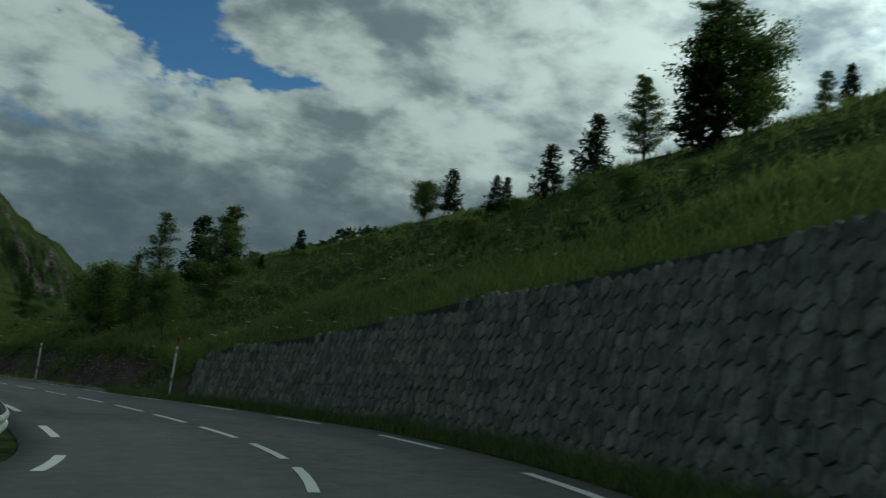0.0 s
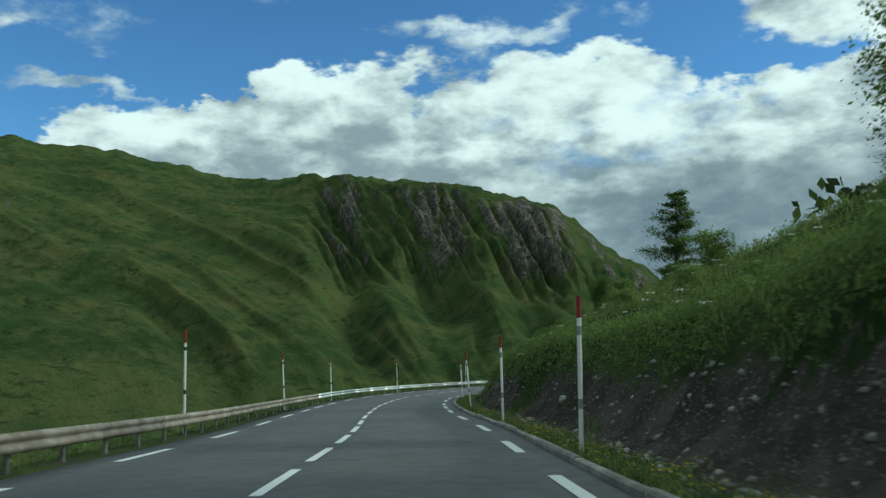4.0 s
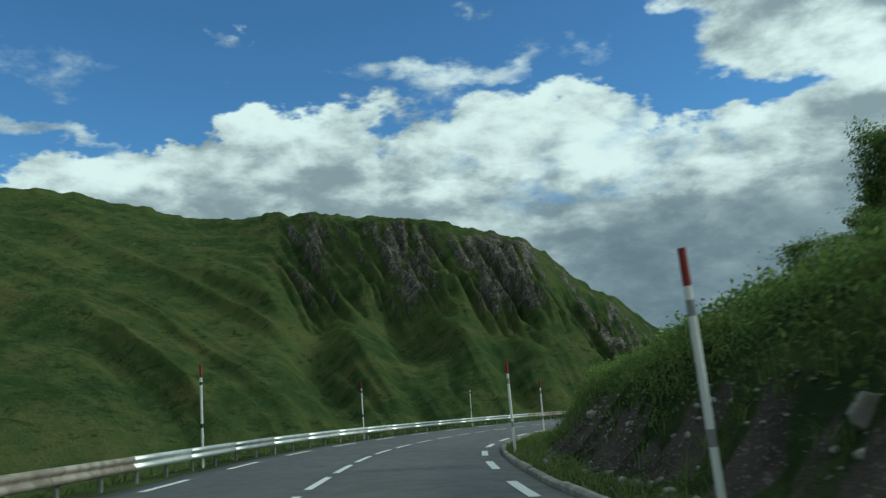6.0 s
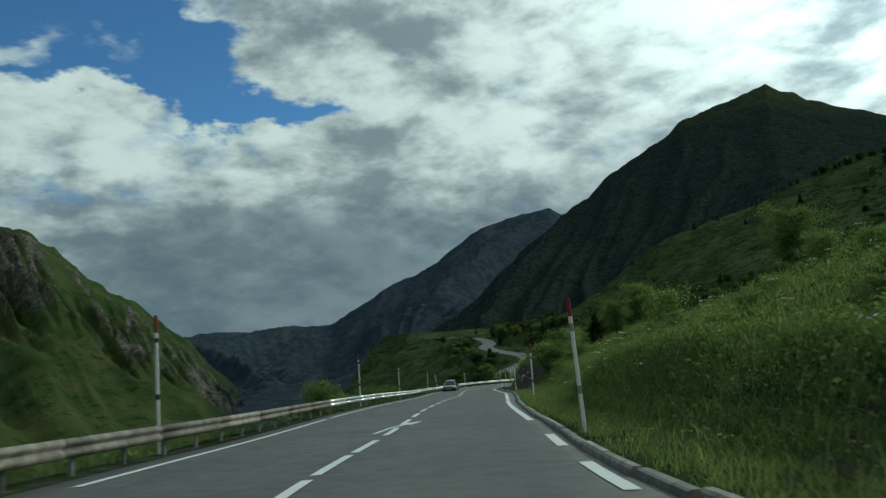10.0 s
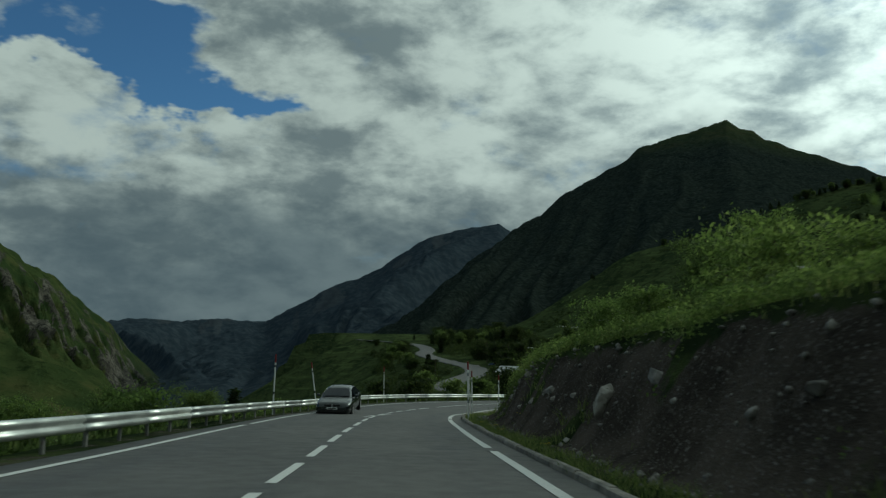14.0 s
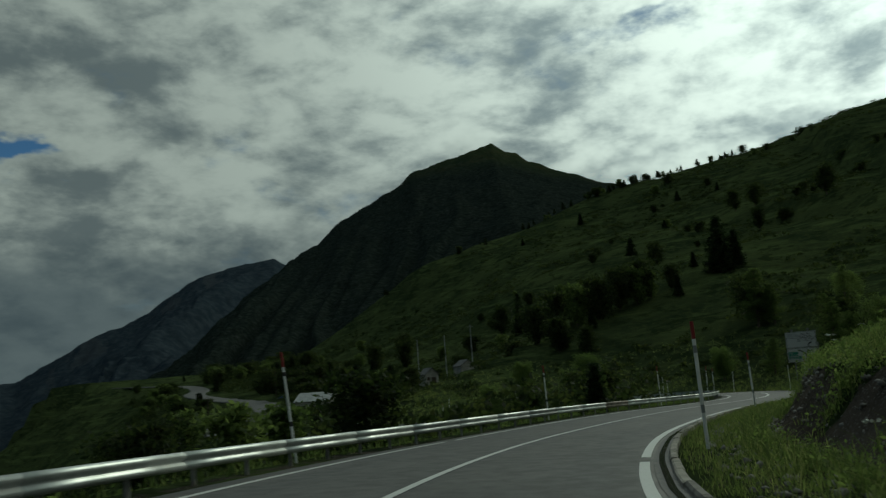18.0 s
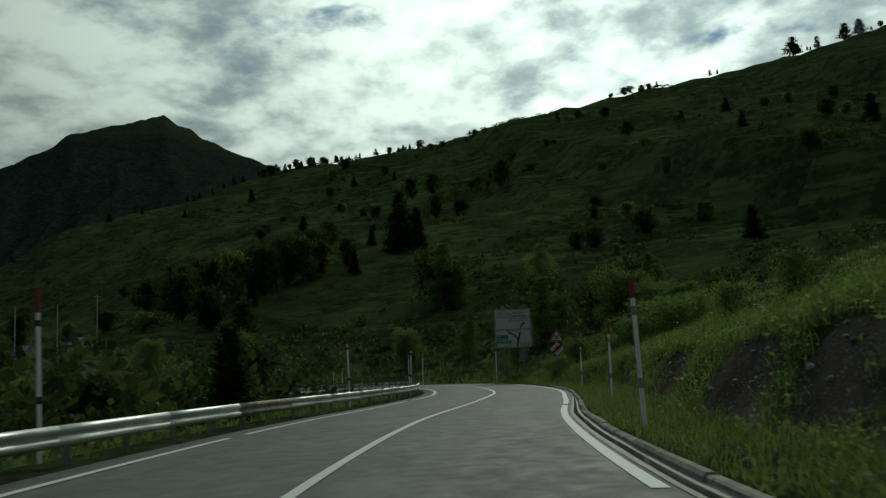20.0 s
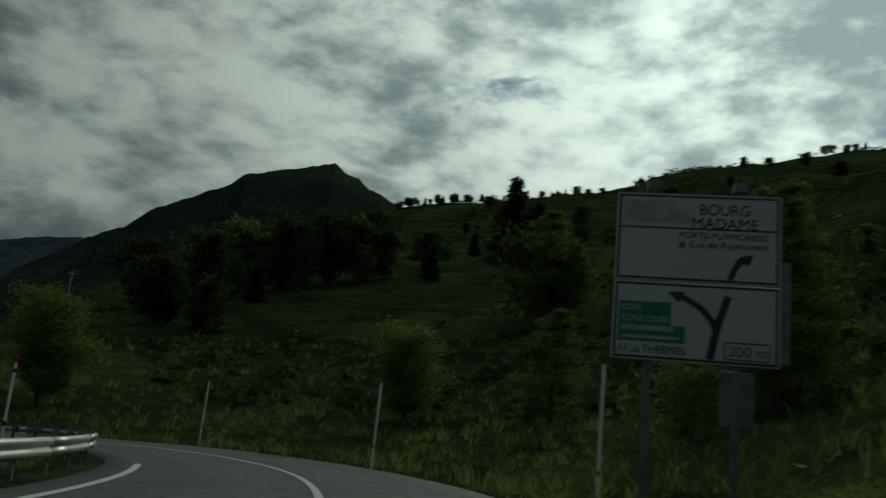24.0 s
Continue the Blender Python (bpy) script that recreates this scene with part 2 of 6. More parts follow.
def mountain_mat():
    def build(k, b):
        p = place(k)
        nrm = k.n("ShaderNodeSeparateXYZ")
        k.link(k.n("ShaderNodeNewGeometry").outputs["Normal"], nrm.inputs[0])
        wood_haze = k.n("ShaderNodeAttribute")
        wood_haze.attribute_name = "wood_haze"
        n1 = k.noise(p, 0.006, 6.0, 0.62)
        n2 = k.noise(p, 0.03, 7.0, 0.68)
        n3 = k.noise(p, 0.16, 5.0, 0.7)
        g = k.mix(k.step(n1, 0.36, 0.66), (0.033, 0.055, 0.020), (0.062, 0.084, 0.029))
        g = k.mix(k.math("MULTIPLY", k.step(n2, 0.45, 0.72), 0.7), g, (0.088, 0.105, 0.036))
        g = k.mix(k.math("MULTIPLY", k.step(k.noise(p, 0.012, 6.0, 0.7), 0.50, 0.66), 0.55), g, (0.100, 0.094, 0.038))
        g = k.mix(k.math("MULTIPLY", k.step(k.noise(p, 0.055, 6.0, 0.75), 0.53, 0.64), 0.75), g, (0.020, 0.034, 0.013))
        g = k.mix(k.math("MULTIPLY", k.step(n3, 0.52, 0.72), 0.6), g, (0.024, 0.040, 0.014))
        r = k.mix(k.step(n2, 0.35, 0.65), (0.072, 0.069, 0.054), (0.175, 0.165, 0.135))
        r = k.mix(k.step(n3, 0.42, 0.62), r, (0.035, 0.034, 0.03))
        crag = k.n("ShaderNodeAttribute")
        crag.attribute_name = "rock"
        grit = k.math("SUBTRACT", k.math("ADD", k.math("MULTIPLY", n3, 0.6), k.math("MULTIPLY", n2, 0.4)), 0.5)
        m = k.math("ADD", crag.outputs["Fac"], k.math("MULTIPLY", grit, 2.1))
        m = k.math("ADD", m, k.math("MULTIPLY", k.math("SUBTRACT", 0.72, nrm.outputs[2]), 0.9))
        m = k.step(m, 0.42, 0.60)
        c = k.mix(m, g, r)
        # forest tone, lifted and blued slightly to stand in for haze
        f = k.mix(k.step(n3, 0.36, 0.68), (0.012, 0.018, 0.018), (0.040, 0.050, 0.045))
        # gaps between treetops darkened, their shade painted into the forest colour
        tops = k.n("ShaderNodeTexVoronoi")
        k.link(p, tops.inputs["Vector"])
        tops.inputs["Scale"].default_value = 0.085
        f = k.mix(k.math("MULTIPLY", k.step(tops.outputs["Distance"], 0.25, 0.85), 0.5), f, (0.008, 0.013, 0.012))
        # far ridge painted paler blue, its rock kept faint, in place of haze
        f = k.mix(k.step(wood_haze.outputs["Fac"], 1.4, 1.6), f, k.mix(k.step(n2, 0.36, 0.66), (0.026, 0.038, 0.050), (0.048, 0.063, 0.076)))
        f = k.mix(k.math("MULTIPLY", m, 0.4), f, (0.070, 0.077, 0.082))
        c = k.mix(k.math("MINIMUM", wood_haze.outputs["Fac"], 1.0), c, f)
        k.link(c, b.inputs["Base Color"])
        set_(b, rough=1.0, spec=0.0)
        bump(k, b, k.math("ADD", k.math("ADD", n3, k.math("MULTIPLY", n2, 1.5)), k.math("MULTIPLY", k.noise(p, 0.6, 4.0, 0.7), 0.5)), 0.9, 3.6)

    return material("mountain_side", build)


def asphalt_mat():
    def build(k, b):
        p = place(k)
        n1 = k.noise(p, 0.22, 4.0, 0.6)
        n2 = k.noise(p, 2.4, 5.0, 0.65)
        g = k.noise(p, 140.0, 2.0, 0.7)
        c = k.mix(k.step(n1, 0.35, 0.65), (0.064, 0.063, 0.058), (0.096, 0.093, 0.085))
        c = k.mix(k.math("MULTIPLY", k.step(n2, 0.5, 0.75), 0.5), c, (0.056, 0.055, 0.051))
        c = k.mix(0.5, c, k.mix(g, (0.45, 0.45, 0.45), (1.5, 1.5, 1.5)), "MULTIPLY")
        wear = k.n("ShaderNodeAttribute")
        wear.attribute_name = "wear"
        c = k.mix(k.math("MULTIPLY", wear.outputs["Fac"], k.step(n1, 0.3, 0.7, 0.45, 0.85)), c, (0.050, 0.051, 0.052))
        c = k.mix(k.math("MULTIPLY", k.step(k.noise(p, 0.9, 6.0, 0.7), 0.56, 0.66), 0.35), c, (0.044, 0.043, 0.041))
        k.link(c, b.inputs["Base Color"])
        k.link(k.step(n2, 0.3, 0.7, 0.62, 0.80), b.inputs["Roughness"])
        set_(b, spec=0.5)
        bump(k, b, g, 0.35, 0.006)

    return material("asphalt", build)


def paint_mat(name, color, wear=0.5, rough=0.6):
    def build(k, b):
        p = place(k)
        n = k.noise(p, 16.0, 5.0, 0.75)
        c = k.mix(k.step(n, 0.60 - 0.1 * wear, 0.78), color, tuple(0.35 * q + 0.04 for q in color))
        k.link(c, b.inputs["Base Color"])
        set_(b, rough=rough)
        bump(k, b, k.noise(p, 120.0, 2.0), 0.2, 0.004)

    return material(name, build)


def leaf_mat(name, c1, c2, c3):
    def build(k, b):
        r = k.n("ShaderNodeNewGeometry").outputs["Random Per Island"]
        c = k.ramp(r, ((0.0, c1), (0.55, c2), (1.0, c3)))
        o = k.n("ShaderNodeObjectInfo").outputs["Random"]
        c = k.mix(1.0, c, k.mix(o, (0.75, 0.8, 0.75), (1.2, 1.15, 1.1)), "MULTIPLY")
        k.link(c, b.inputs["Base Color"])
        set_(b, rough=0.7, spec=0.12)
        thin = k.n("ShaderNodeBsdfTranslucent")
        k.link(k.mix(1.0, c, (2.0, 2.0, 1.4), "MULTIPLY"), thin.inputs["Color"])
        both = k.n("ShaderNodeMixShader")
        both.inputs[0].default_value = 0.48
        k.link(b.outputs[0], both.inputs[1])
        k.link(thin.outputs[0], both.inputs[2])
        k.link(both.outputs[0], [q for q in k.t.nodes if q.bl_idname == "ShaderNodeOutputMaterial"][0].inputs[0])

    return material(name, build)


ground_mat()
mountain_mat()
asphalt_mat()
paint_mat("road_paint", (0.62, 0.63, 0.60), 0.8)
paint_mat("pole_white", (0.68, 0.69, 0.67), 0.1, 0.45)
paint_mat("pole_red", (0.20, 0.012, 0.012), 0.1, 0.5)
paint_mat("pole_black", (0.018, 0.018, 0.02), 0.1, 0.5)
paint_mat("pole_grey", (0.22, 0.23, 0.23), 0.1, 0.4)
speckled("concrete", (0.16, 0.152, 0.132), (0.29, 0.275, 0.24), 2.2, 0.9, dirt=(0.08, 0.072, 0.055), own=True)
speckled("zinc_steel", (0.44, 0.47, 0.46), (0.62, 0.65, 0.63), 1.1, 0.42, 0.75, 30.0, 0.08, own=True)
speckled("post_steel", (0.13, 0.135, 0.13), (0.24, 0.245, 0.235), 2.0, 0.55, 0.4, 30.0, 0.1, dirt=(0.12, 0.09, 0.06), own=True)
speckled("rust_steel", (0.15, 0.125, 0.10), (0.30, 0.275, 0.235), 2.5, 0.7, 0.25, 40.0, 0.2, dirt=(0.28, 0.28, 0.26), own=True)
speckled("wall_stone", (0.115, 0.112, 0.10), (0.245, 0.235, 0.208), 3.5, 0.9, 0.0, 45.0, 0.5, 0.02, dirt=(0.05, 0.055, 0.04), own=True)
speckled("wall_mortar", (0.035, 0.034, 0.03), (0.065, 0.062, 0.055), 3.0, 0.95)
speckled("pale_rock", (0.18, 0.176, 0.162), (0.37, 0.36, 0.335), 3.0, 0.9, 0.0, 25.0, 0.6, 0.03, dirt=(0.10, 0.095, 0.08), own=True)
speckled("field_stone", (0.12, 0.116, 0.105), (0.32, 0.31, 0.285), 4.0, 0.9, 0.0, 30.0, 0.5, 0.02, own=True)
speckled("wet_concrete", (0.020, 0.018, 0.015), (0.050, 0.045, 0.036), 3.0, 0.55, 0.0, 40.0, 0.4, 0.02)
speckled("water_film", (0.02, 0.02, 0.018), (0.05, 0.045, 0.04), 3.0, 0.12, 0.0, 20.0, 0.10, 0.01, 0.6)
speckled("bark", (0.06, 0.045, 0.033), (0.13, 0.105, 0.085), 8.0, 0.9, 0.0, 40.0, 0.6, 0.02)
leaf_mat("birch_leaf", (0.042, 0.066, 0.024), (0.080, 0.116, 0.042), (0.125, 0.168, 0.066))
leaf_mat("pine_needle", (0.008, 0.016, 0.008), (0.016, 0.028, 0.012), (0.030, 0.046, 0.020))
leaf_mat("grass_blade", (0.052, 0.080, 0.028), (0.104, 0.144, 0.052), (0.180, 0.200, 0.095))
leaf_mat("shrub_leaf", (0.056, 0.090, 0.030), (0.104, 0.152, 0.052), (0.160, 0.212, 0.085))
leaf_mat("scrub_leaf", (0.014, 0.024, 0.010), (0.026, 0.040, 0.016), (0.050, 0.064, 0.024))


# ---- mesh helpers ----
def mesh(name, verts, faces, mat, smooth=False):
    me = bpy.data.meshes.new(name)
    if isinstance(verts, np.ndarray) and not isinstance(faces, list):
        sets = faces if isinstance(faces, tuple) else (faces,)
        me.vertices.add(len(verts))
        me.vertices.foreach_set("co", np.ascontiguousarray(verts, np.float32).ravel())
        idx = np.concatenate([q.ravel() for q in sets]).astype(np.int32)
        many = np.concatenate([np.full(len(q), q.shape[1]) for q in sets])
        me.loops.add(len(idx))
        me.loops.foreach_set("vertex_index", idx)
        me.polygons.add(len(many))
        me.polygons.foreach_set("loop_start", np.r_[0, np.cumsum(many)[:-1]].astype(np.int32))
        me.update(calc_edges=True)
    else:
        me.from_pydata([tuple(v) for v in verts], [], faces if isinstance(faces, list) else faces.tolist())
    me.materials.append(MATS[mat] if isinstance(mat, str) else mat)
    if smooth:
        me.polygons.foreach_set("use_smooth", [True] * len(me.polygons))
    me.update()
    return me


def part_of(name, me, parent, label="", m=None):
    ob = new(name, me)
    ob.parent = parent
    if m is not None:
        ob.matrix_basis = m
    if label:
        ob["label"] = label
    return ob


def part(name, bm, mat, parent, label="", smooth=False):
    me = bpy.data.meshes.new(name)
    bm.to_mesh(me)
    bm.free()
    me.materials.append(MATS[mat])
    if smooth:
        me.polygons.foreach_set("use_smooth", [True] * len(me.polygons))
    return part_of(name, me, parent, label)


def thing(name, label, category, x=0, y=0, z=0, turn=0.0, group=""):
    ob = new(name)
    ob.matrix_basis = pose(x, y, z, 0, 0, turn)
    ob.empty_display_size = 0.2
    return tagged(ob, label, category, group)


def box(bm, x0, x1, y0, y1, z0, z1, bevel=0.0):
    r = bmesh.ops.create_cube(bm, size=1.0, matrix=Matrix.Translation(((x0 + x1) / 2, (y0 + y1) / 2, (z0 + z1) / 2)) @ Matrix.Diagonal((x1 - x0, y1 - y0, z1 - z0, 1)))
    if bevel:
        es = list({e for v in r["verts"] for e in v.link_edges})
        bmesh.ops.bevel(bm, geom=es, offset=bevel, segments=2, affect="EDGES", profile=0.6)
    return bm


def rod(bm, a, b, r0, r1, seg=8):
    a, b = Vector(a), Vector(b)
    d = b - a
    m = Matrix.Translation((a + b) / 2) @ d.to_track_quat("Z", "Y").to_matrix().to_4x4()
    bmesh.ops.create_cone(bm, cap_ends=True, segments=seg, radius1=r0, radius2=r1, depth=d.length, matrix=m)
    return bm


# ---- noise on arrays ----
TABLE = np.random.RandomState(5).rand(256, 256)


def vnoise(x, y, seed=0):
    x, y = x + seed * 17.3, y + seed * 31.7
    i, j = np.floor(x).astype(int), np.floor(y).astype(int)
    u, v = x - i, y - j
    u, v = u * u * (3 - 2 * u), v * v * (3 - 2 * v)
    a, b = TABLE[i & 255, j & 255], TABLE[(i + 1) & 255, j & 255]
    c, d = TABLE[i & 255, (j + 1) & 255], TABLE[(i + 1) & 255, (j + 1) & 255]
    return (a * (1 - u) + b * u) * (1 - v) + (c * (1 - u) + d * u) * v


def fbm(x, y, octaves=4, seed=0, gain=0.5):
    s, a, t = 0.0, 1.0, 0.0
    for o in range(octaves):
        s = s + a * (vnoise(x, y, seed + o) - 0.5)
        t += a
        x, y, a = x * 2.03, y * 2.03, a * gain
    return s / t * 2


def smooth01(v, lo, hi):
    q = np.clip((v - lo) / (hi - lo), 0, 1)
    return q * q * (3 - 2 * q)


# ---- the road's line: x, y, height of the centre line ----
BEHIND = [(77.2, -196, 15.77), (80.8, -174.01, 13.97), (82.62, -153.01, 12.27)]
UPPER = [(82.41, -133.38, 10.66), (80.46, -119.85, 9.61), (73.83, -107.98, 8.61), (65.19, -97.31, 7.62), (56, -86.8, 6.55), (46.75, -76.36, 5.4),
         (37.6, -65.71, 4.28), (28.14, -55.38, 3.22), (19.04, -44.69, 2.24), (10.79, -33.15, 1.32), (4.47, -20.49, 0.44), (-0.25, -7, -0.42),
         (-2.44, 7, -1.16), (-3.26, 21.1, -1.86), (-4.04, 35, -2.49)]
LOWER = [(-4.4, 49.1, -3.15), (-4.74, 63, -3.87), (-5.52, 77, -4.62), (-6.38, 91, -5.32), (-6.87, 105.1, -6.03), (-6.1, 119.21, -6.74),
         (-2.88, 133.23, -7.27), (3.33, 146.14, -7.71), (11.52, 157.77, -8.1), (20.62, 168.57, -8.49), (30.45, 178.55, -8.92), (39.89, 188.71, -9.31)]
BEYOND = [(47.66, 199.97, -9.63), (51.9, 209.47, -9.88), (53.5, 219, -10.14), (51.65, 227.53, -10.39), (46.01, 233.52, -10.7), (37, 236, -11),
          (26, 236, -11.4), (14, 237.5, -11.8), (3.5, 244, -12), (-3, 258, -11.9), (-4.5, 280, -11.6), (-1, 310, -11),
          (4, 345, -10), (2, 380, -8.6), (-9, 420, -7), (-18, 460, -5), (-18, 510, -3), (-24, 560, -0.6),
          (-38, 606, 1.2), (-70, 640, 3)]


def spline(pts, step=1.0):
    p = np.array(pts, float)
    p = np.vstack([2 * p[0] - p[1], p, 2 * p[-1] - p[-2]])
    rows = []
    for i in range(1, len(p) - 2):
        n = max(2, int(np.linalg.norm(p[i + 1] - p[i]) / (step / 4)))
        u = np.linspace(0, 1, n, endpoint=False)[:, None]
        a, b, c, d = p[i - 1], p[i], p[i + 1], p[i + 2]
        rows.append(0.5 * ((2 * b) + (c - a) * u + (2 * a - 5 * b + 4 * c - d) * u ** 2 + (3 * b - a - 3 * c + d) * u ** 3))
    q = np.vstack(rows + [p[-2:-1]])
    s = np.r_[0, np.cumsum(np.linalg.norm(np.diff(q[:, :2], axis=0), axis=1))]
    t = np.arange(0, s[-1], step)
    return np.stack([np.interp(t, s, q[:, k]) for k in range(3)], 1)


LINE = spline(BEHIND + UPPER + LOWER + BEYOND, 1.0)
START = int(np.argmin(((LINE[:, :2] - np.array(UPPER[0][:2])) ** 2).sum(1)))
STA = np.arange(len(LINE)) * 1.0 - START
DIR = np.gradient(LINE[:, :2], axis=0)
for _ in range(2):
    DIR[1:-1] = (DIR[:-2] + 2 * DIR[1:-1] + DIR[2:]) / 4
DIR /= np.linalg.norm(DIR, axis=1)[:, None]


def tilt(s):
    """Crossfall of the road: rise for each metre to the right."""
    return np.interp(s, (-60, 20, 40, 270, 285, 300, 315), (0.075, 0.075, 0.0, 0.0, -0.04, -0.025, 0.0))


def at(s, c=0.0, up=0.0):
    """The place s metres along the road, c metres right of its centre line, up metres above it."""
    k = np.clip(s + START, 0, len(LINE) - 1.001)
    i = int(k)
    f = k - i
    p, d = LINE[i] * (1 - f) + LINE[i + 1] * f, DIR[i] * (1 - f) + DIR[i + 1] * f
    return Vector((p[0] + d[1] * c, p[1] - d[0] * c, p[2] + up + float(tilt(s)) * max(-6.0, min(7.0, c))))


def bearing(s):
    k = np.clip(s + START, 0, len(LINE) - 1.001)
    i, f = int(k), k - int(k)
    d = DIR[i] * (1 - f) + DIR[i + 1] * f
    return math.degrees(math.atan2(-d[0], d[1]))


def nearest(x, y):
    """Station and offset (right positive) of places given as flat arrays."""
    st, off, zz = np.empty(len(x)), np.empty(len(x)), np.empty(len(x))
    for a in range(0, len(x), 4000):
        q = np.stack([x[a:a + 4000], y[a:a + 4000]], 1)
        d2 = ((q[:, None, :] - LINE[None, :, :2]) ** 2).sum(2)
        j = d2.argmin(1)
        v = q - LINE[j, :2]
        al = (v * DIR[j]).sum(1)
        al = np.clip(al, -0.6, 0.6)
        st[a:a + 4000] = STA[j] + al
        side = np.sign(v[:, 0] * DIR[j, 1] - v[:, 1] * DIR[j, 0])
        off[a:a + 4000] = side * np.sqrt(np.maximum(d2[np.arange(len(j)), j] - al ** 2 * (np.abs(al) < 0.6), 0))
        zz[a:a + 4000] = np.interp(STA[j] + al, STA, LINE[:, 2]) + tilt(STA[j] + al) * np.clip(off[a:a + 4000], -6, 7)
    return st, off, zz


# ---- heights of the ground ----
CREST = spline([(-75, 640, -2), (3, 622, 20), (88, 622, 56), (172, 610, 84), (233, 605, 106), (307, 585, 121), (350, 572, 134), (382, 540, 144),
                (432, 514, 157), (493, 484, 172), (520, 455, 178), (600, 380, 205), (680, 200, 240), (700, 0, 258), (690, -220, 262), (640, -420, 250)], 5.0)
BANK_S = (-200, 8, 13, 19, 22.5, 26, 34, 40, 48, 60, 80, 100, 115, 130, 145, 160, 180, 200, 213, 235, 256, 268, 282, 300, 315, 340, 365, 382, 400, 440, 900)
BANK_H = (3.4, 3.4, 3.6, 3.4, 3.1, 2.8, 2.35, 1.9, 2.25, 2.5, 2.6, 2.8, 2.4, 2.1, 1.8, 1.75, 1.9, 1.8, 1.7, 2.7, 2.8, 2.0, 1.4, 1.5, 1.75, 1.7, 1.6, 0.8, 0.4, 0.4, 0.6)
RISE = (0.62, 0.62, 0.62, 0.61, 0.61, 0.61, 0.60, 0.56, 0.54, 0.50, 0.45, 0.42, 0.38, 0.32, 0.30, 0.32, 0.36, 0.38, 0.36, 0.22, 0.22, 0.28, 0.34, 0.36, 0.40, 0.40, 0.36, 0.30, 0.27, 0.12, 0.12)
FOOT = (5.3, 5.3, 5.3, 5.3, 5.3, 5.3, 5.3, 5.4, 5.5, 5.5, 5.4, 5.4, 5.6, 6.0, 6.2, 5.9, 5.6, 5.9, 6.2, 5.4, 5.3, 5.3, 6.2, 6.6, 6.4, 6.2, 5.8, 6.0, 6.0, 6.0, 6.0)
FLOOR = -98.0


def near_height(x, y):
    st, off, zr = nearest(x, y)
    hb, k, foot = np.interp(st, BANK_S, BANK_H), np.interp(st, BANK_S, RISE), np.interp(st, BANK_S, FOOT)
    walled = 1 - smooth01(st, 35.3, 38.3)
    c = off
    run = np.where(walled > 0.5, 0.7, np.interp(st, (112, 126, 200, 206, 226, 236, 262, 275), (2.2, 2.4, 2.2, 3.6, 3.4, 1.9, 1.9, 1.5)))
    foot = np.where(walled > 0.5, 5.8, foot)
    wob = fbm(x * 0.35, y * 0.35, 3, 3) * 0.35 + fbm(x * 0.09, y * 0.09, 2, 8) * 0.5
    cc = c + wob * (1 - walled) * smooth01(c, 5.0, 6.5)
    lip = smooth01(cc, foot, foot + run)
    right = hb * lip + k * np.maximum(cc - foot - run, 0) * (1 - 0.0)
    # ruled slope from the road up to the crest of the hillside
    d2 = np.empty(len(x))
    jk = np.empty(len(x), int)
    for a in range(0, len(x), 8000):
        q = ((np.stack([x[a:a + 8000], y[a:a + 8000]], 1)[:, None, :] - CREST[None, :, :2]) ** 2).sum(2)
        jk[a:a + 8000] = q.argmin(1)
        d2[a:a + 8000] = q.min(1)
    tang = np.gradient(CREST[:, :2], axis=0)[jk]
    v = np.stack([x, y], 1) - CREST[jk, :2]
    al = np.clip((v * tang).sum(1) / (tang ** 2).sum(1), -0.6, 0.6)
    dk, zk = np.sqrt(d2), np.interp(jk + al, np.arange(len(CREST)), CREST[:, 2])
    beyond = (tang[:, 0] * v[:, 1] - tang[:, 1] * v[:, 0]) > 0
    t = np.abs(c) / (np.abs(c) + dk + 1e-6)
    z0 = np.interp(y, (-400, -200, -133, 0, 100, 200, 420, 640), (22, 16, 12, 1, -4, -8, -6, 2)) + 1.5
    hill = z0 + (zk - z0) * t
    hill = hill + (fbm(x / 60, y / 60, 4, 21) * 7.0 + (0.3 - np.abs(fbm(x / 34, y / 34, 3, 25))) * 5.0) * smooth01(np.abs(c), 30, 160) * (1 - smooth01(t, 0.9, 1.0) * 0.75)
    hill = np.where(beyond, zk - dk * 0.42, hill)
    far_off = np.interp(st, (405, 440), (1.0, 0.0))
    w = smooth01(c, 14 * far_off + 40 * (1 - far_off), 75 * far_off + 150 * (1 - far_off))
    zright = (zr + right) * (1 - w) + hill * w
    zright = zright + smooth01(c, 6.3, 9.0) * (fbm(x * 0.5, y * 0.5, 3, 12) * 0.22 + fbm(x * 0.14, y * 0.14, 3, 14) * 0.55) * (1 - 0.5 * w)
    # the left side falls into the valley
    d = np.maximum(-c - 5.2, 0)
    fall = np.interp(st, (-200, 250, 290, 330, 420, 480, 900), (0.50, 0.50, 0.36, 0.13, 0.10, 0.42, 0.50))
    down = zr - fall * d - 0.15 * smooth01(d, 0, 1.5) + fbm(x * 0.25, y * 0.25, 3, 30) * 0.3 * smooth01(d, 0.5, 4)
    zleft = down + (FLOOR - down) * smooth01(d, 12 + 60 * np.interp(st, (250, 330, 450, 490), (0, 1, 1, 0)), 330)
    z = np.where(c > 0, zright, zleft)
    # bed under the pavement
    flat = np.abs(c) < 4.9
    z = np.where(flat, zr - 0.02 - 0.24 * (np.abs(c) < 3.45) - 0.04 * (np.abs(c) < 4.0), z)
    high = np.interp(st, (40, 62, 72, 112, 124, 228, 236, 262, 300), (0.80, 0.75, 0.56, 0.56, 0.8, 0.7, 0.86, 0.86, 0.9))
